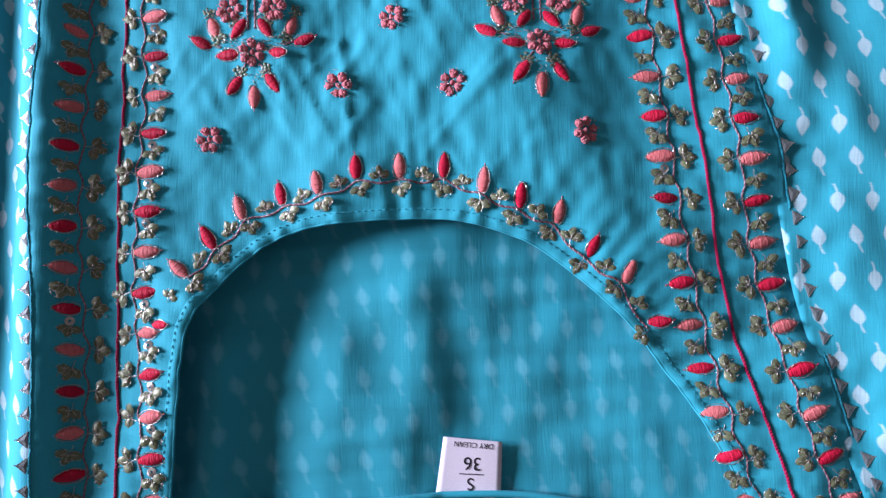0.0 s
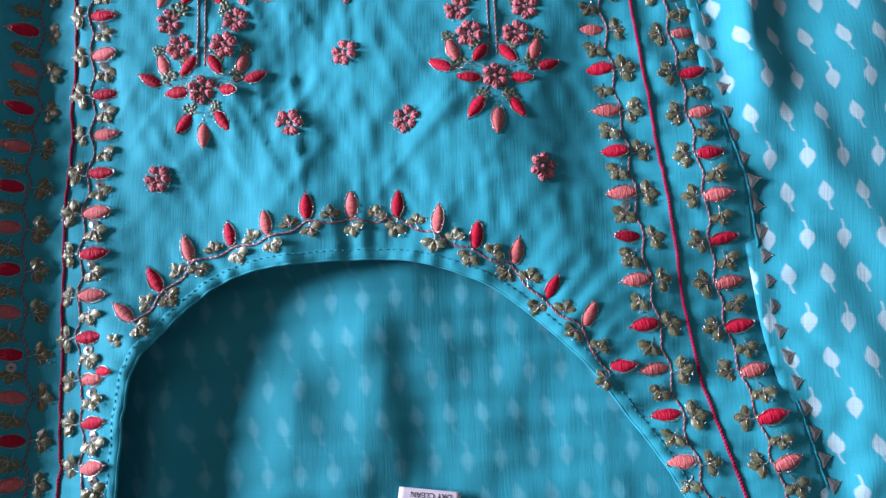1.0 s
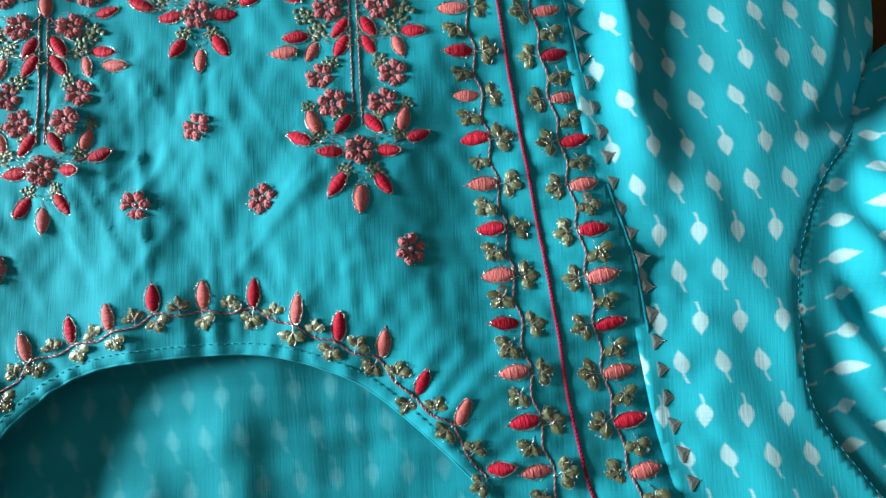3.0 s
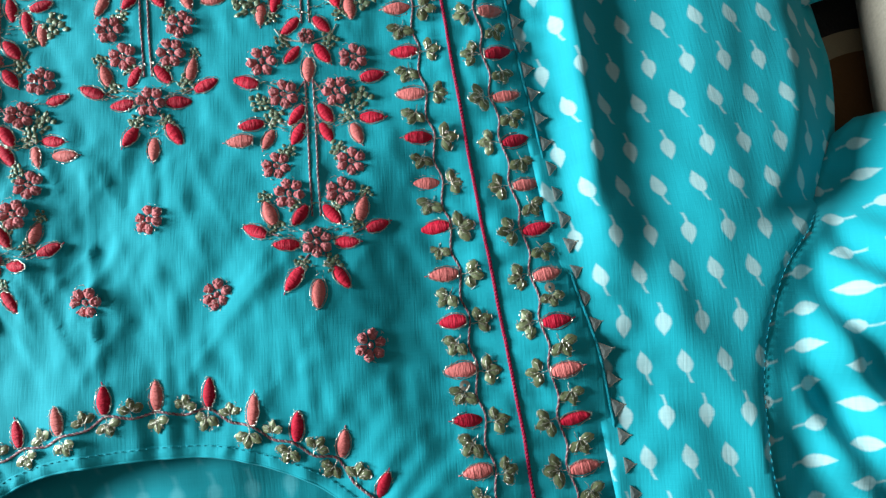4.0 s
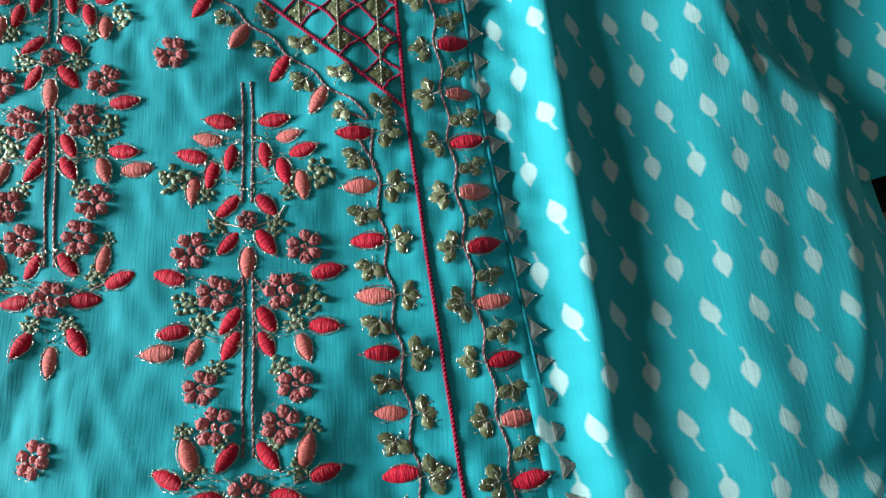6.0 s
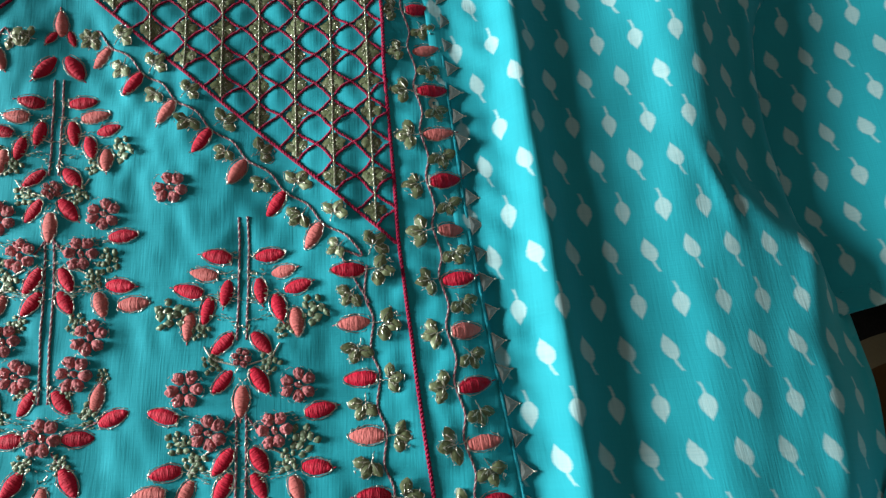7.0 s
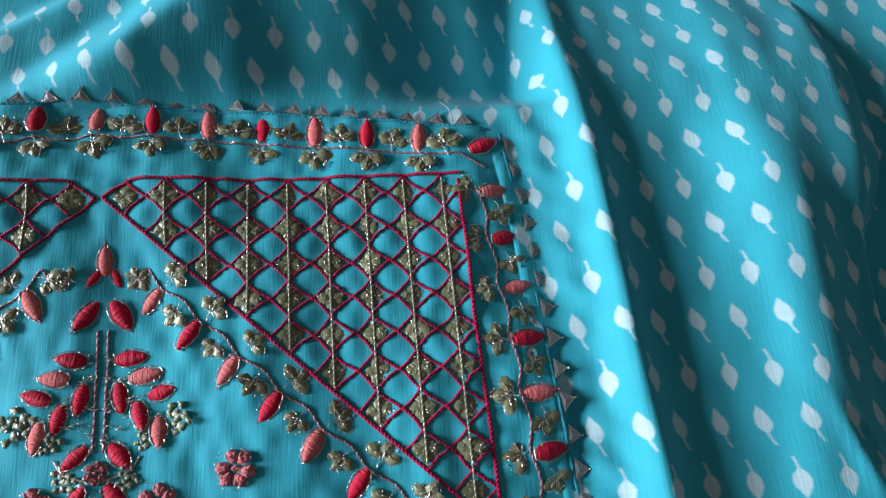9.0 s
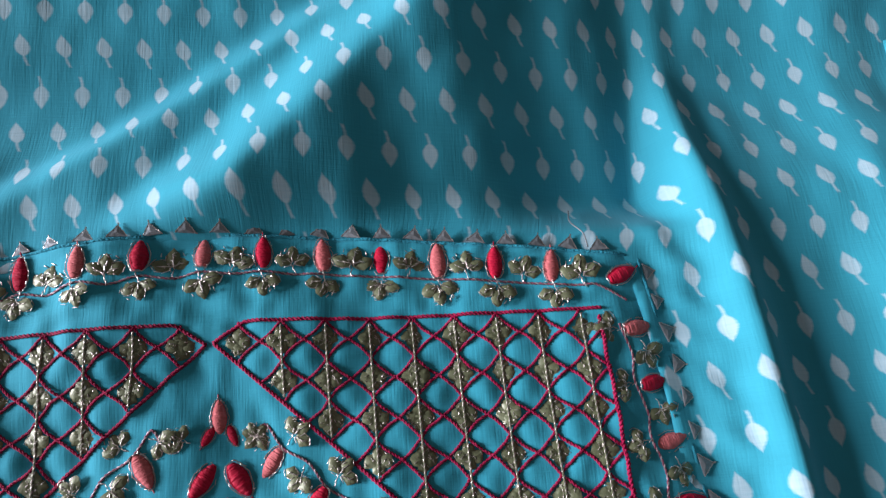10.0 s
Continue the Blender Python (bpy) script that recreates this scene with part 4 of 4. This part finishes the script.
GX, GY = 11.63, 10.65
for s in (1, -1):
    mid = -13.2

    def at(gx, gy):
        x = 7.4 + GX * gx + 0.39 * gy
        y = 305.3 - 0.018 * x - GY * gy
        return (mid + x, y) if s > 0 else (mid - x, y - 0.3)
    for j in range(9):
        for i in range(j + 1):
            x, y = at(j, i)
            place("sequin_diamond", pick.choice(diamonds), x, y, 90 * pick.randrange(4), yoke_high, None, pick.uniform(0.84, 0.94))
        if j:
            part("wire", twisted("wire", [at(j, -0.4), at(j, j + 0.4)], lambda x, y: yoke_high(x, y) + 0.35, [silver, olive], 0.28, 1.5), yoke, "silver wire couched down the lattice")
    # slanting threads both ways through the corners of the cells
    for k in range(9):
        runs = ([(at(k - 1.0, -0.5), at(8.5, 9 - k), -1)] if k else []) + [(at(k + 1.0, -0.5) if k < 8 else at(8.5, 0), at(k / 2, (k + 1) / 2), 1 if k < 8 else -1)]
        if k:
            runs.append((at(8.5, k), at(8.5 - (9 - k) / 2, k + (9 - k) / 2), -1))
        for run in runs:
            part("lattice_thread", twisted("lattice_thread", bowed(run[0], run[1], run[2] * s, 7.88), lambda x, y: yoke_high(x, y) + 0.3 * noise.noise(Vector((x * 0.7, y * 0.7, 3))), [magenta], 0.35, 2.0), yoke, "crimson thread")
    a, b, c = at(0.15, -0.52), at(8.56, -0.52), at(8.5, 9.0)
    part("red_cord", twisted("red_cord", resample([at(-0.55, 0), a, b], 1), yoke_high, [magenta], 0.45, 2.4), yoke, "crimson twisted cord")
    part("red_cord", twisted("red_cord", resample([at(-0.55, 0), c], 1), yoke_high, [magenta], 0.45, 2.4), yoke, "crimson twisted cord")

# ---- cords, edging and stitching ----
part("red_cord", twisted("red_cord", [(red_right(y) + 0.5 * noise.noise(Vector((1.7, y * 0.06, 0))), y) for y in range(-92, 308, 3)], yoke_high, [magenta], 0.50, 2.4), yoke, "crimson twisted cord")
part("red_cord", twisted("red_cord", [(red_left(y) + 0.8 * noise.noise(Vector((4.7, y * 0.06, 0))), y) for y in range(-92, 308, 3)], yoke_high, [magenta], 0.50, 2.4), yoke, "crimson twisted cord")
for line in (right_edge, left_edge, top_line):
    path = [(x, y, yoke_high(x, y) - 0.2) for x, y in resample(line, 1.5)]
    b = Build()
    b.add(*tube(path, 0.55, 8))
    part("piping", b.mesh("piping", [piping]), yoke, "turquoise piping")
for line, turn in ((right_edge, 0), (left_edge, 180), (top_line, 90)):
    for x, y in resample(line, 8.9)[1:]:
        if turn == 90:
            ang = 90 + math.degrees(math.atan((top_edge(x + 3) - top_edge(x - 3)) / 6))
            x, y = x, y + 0.6
        else:
            edge = cord_right if turn == 0 else cord_left
            ang = turn - math.degrees(math.atan((edge(y + 3) - edge(y - 3)) / 6))
            x += 0.6 if turn == 0 else -0.6
        place("lace_point", pick.choice(points), x, y, ang + pick.uniform(-12, 12), lambda u, v: max(body_high(u, v) + 0.1, yoke_high(u, v) - 0.2), None, pick.uniform(0.74, 0.92))

b = Build()
b.add(*tube([(x, y, yoke_high(x, y) - 0.35) for x, y in NECK], 0.5, 8))
part("neck_binding", b.mesh("neck_binding", [plain_cloth]), yoke, "rolled turquoise neckline edge")


hem_v, hem_f = [], []
for k in range(7):
    for i, (x, y) in enumerate(offset(NECK, 0.1 + 0.62 * k)):
        pucker = 0.25 * noise.noise(Vector((i * 0.45, k * 0.2, 9)))
        hem_v.append((x, y, yoke_high(x, y) + 0.05 + (0.4 + pucker) * math.sin(math.pi * k / 6) ** 0.6))
for k in range(6):
    for i in range(len(NECK) - 1):
        a = k * len(NECK) + i
        hem_f.append((a, a + 1, a + 1 + len(NECK), a + len(NECK)))
part("neck_hem", mesh_of("neck_hem", hem_v, hem_f, [plain_cloth], None, [(x, y) for x, y, z in hem_v]), yoke, "folded and stitched neckline hem")


def stitches(name, line, high, length, gap, r, lift):
    b = Build()
    line = resample(line, length + gap)
    for (ax, ay), (bx, by) in zip(line, line[1:]):
        d = math.hypot(bx - ax, by - ay) or 1
        b.grain((ax, ay, high(ax, ay) + lift), ((bx - ax) / d, (by - ay) / d, 0), length, r, 0)
    return b.mesh(name, [seam_thread])


part("topstitching", stitches("topstitching", offset(NECK, 3.3), yoke_high, 1.6, 0.9, 0.17, 0.55), yoke)
seam_line = [(side_edge(y), y) for y in range(-60, 110, 2)]
part("armhole_seam", stitches("armhole_seam", seam_line, lambda x, y: body_high(x - 1, y), 1.7, 0.8, 0.16, 0.05), body)
hem_line = resample([(x, y + 7) for x, y in SKIRT[:5]], 2)
part("hem_stitching", stitches("hem_stitching", hem_line, skirt_high, 1.8, 1.0, 0.2, 0.1), skirt)
def label_high(x, y):
    return -13.5 + 0.05 * (y + 60) + 0.08 * math.sin(x * 0.25)


collar = [(-60, -67.8), (-23, -66.4), (15, -64.6), (40, -64.4), (60, -66.4), (90, -72.2)]
b = Build()
b.add(*tube([(x, y, max(back_high(x, y), label_high(x, y) - 0.6) + 0.6) for x, y in spline(collar, 1.5)], 1.3, 8))
part("collar_edge", b.mesh("collar_edge", [plain_cloth]), back, "rolled edge of the back neckline")

b = Build()
b.add(*tube([(x, y, body_high(x, y) + 1.2 + 1.5 * math.sin((y - 326) * 0.16)) for x, y in spline([(92, 327), (91, 331), (88.5, 336), (90.5, 343)], 0.6)], 0.22, 5))
part("loose_thread", b.mesh("loose_thread", [lace]), yoke, "loose pale thread end")

# ---- size label ----
paper, pnt, pp = make("white_satin_label", (0.82, 0.80, 0.84), 0.55)
ptc = pnt.nodes.new("ShaderNodeTexCoord")
pn = noise_node(pnt, ptc.outputs["Object"], 1500.0, 2)
pnt.links.new(mix_node(pnt, pn, (0.72, 0.70, 0.75), (0.86, 0.84, 0.88)), pp.inputs["Base Color"])
ink = make("black_ink", (0.012, 0.012, 0.02), 0.6)[0]


TAG = [(13.0, -64.5), (37.5, -65.3), (38.4, -45.0), (16.2, -42.8)]
tv = [((1 - v) * ((1 - u) * TAG[0][0] + u * TAG[1][0]) + v * ((1 - u) * TAG[3][0] + u * TAG[2][0]),
       (1 - v) * ((1 - u) * TAG[0][1] + u * TAG[1][1]) + v * ((1 - u) * TAG[3][1] + u * TAG[2][1])) for v in [j / 9 for j in range(10)] for u in [i / 11 for i in range(12)]]
tag_mesh = mesh_of("size_label", [(x, y, label_high(x, y)) for x, y in tv], [(j * 12 + i, j * 12 + i + 1, j * 12 + i + 13, j * 12 + i + 12) for j in range(9) for i in range(11)], [paper])
label = thicken(part("size_label", tag_mesh, kurta, "white size label reading S 36 dry clean"), 0.2)


def lettering(text, x, y, size, turn):
    cu = bpy.data.curves.new("lettering", "FONT")
    cu.body, cu.size, cu.align_x, cu.align_y, cu.extrude = text, size * MM, "CENTER", "CENTER", 0.00002
    ob = new("lettering_outline", cu)
    me = bpy.data.meshes.new_from_object(ob)
    bpy.data.objects.remove(ob)
    bpy.data.curves.remove(cu)
    me.materials.append(ink)
    ob = part("lettering", me, label)
    ob.matrix_basis = pose(x * MM, y * MM, (label_high(x, y) + 0.14) * MM, 0, 0, turn)


lettering("DRY CLEAN", 27.6, -46.0, 2.8, 175)
lettering("36", 27.0, -52.8, 7.0, 177)
lettering("S", 26.2, -60.4, 6.6, 178)
bar = mesh_of("label_rule", [(21.5, -53.3, 0), (30.8, -53.8, 0), (30.8, -53.4, 0), (21.5, -52.9, 0), (21.5, -53.3, 0.05), (30.8, -53.8, 0.05), (30.8, -53.4, 0.05), (21.5, -52.9, 0.05)],
              [(0, 1, 2, 3), (4, 5, 6, 7), (0, 1, 5, 4), (1, 2, 6, 5), (2, 3, 7, 6), (3, 0, 4, 7)], [ink])
part("label_rule", bar, label).location = (0.4 * MM, -3.6 * MM, (label_high(26, -57) + 0.1) * MM)
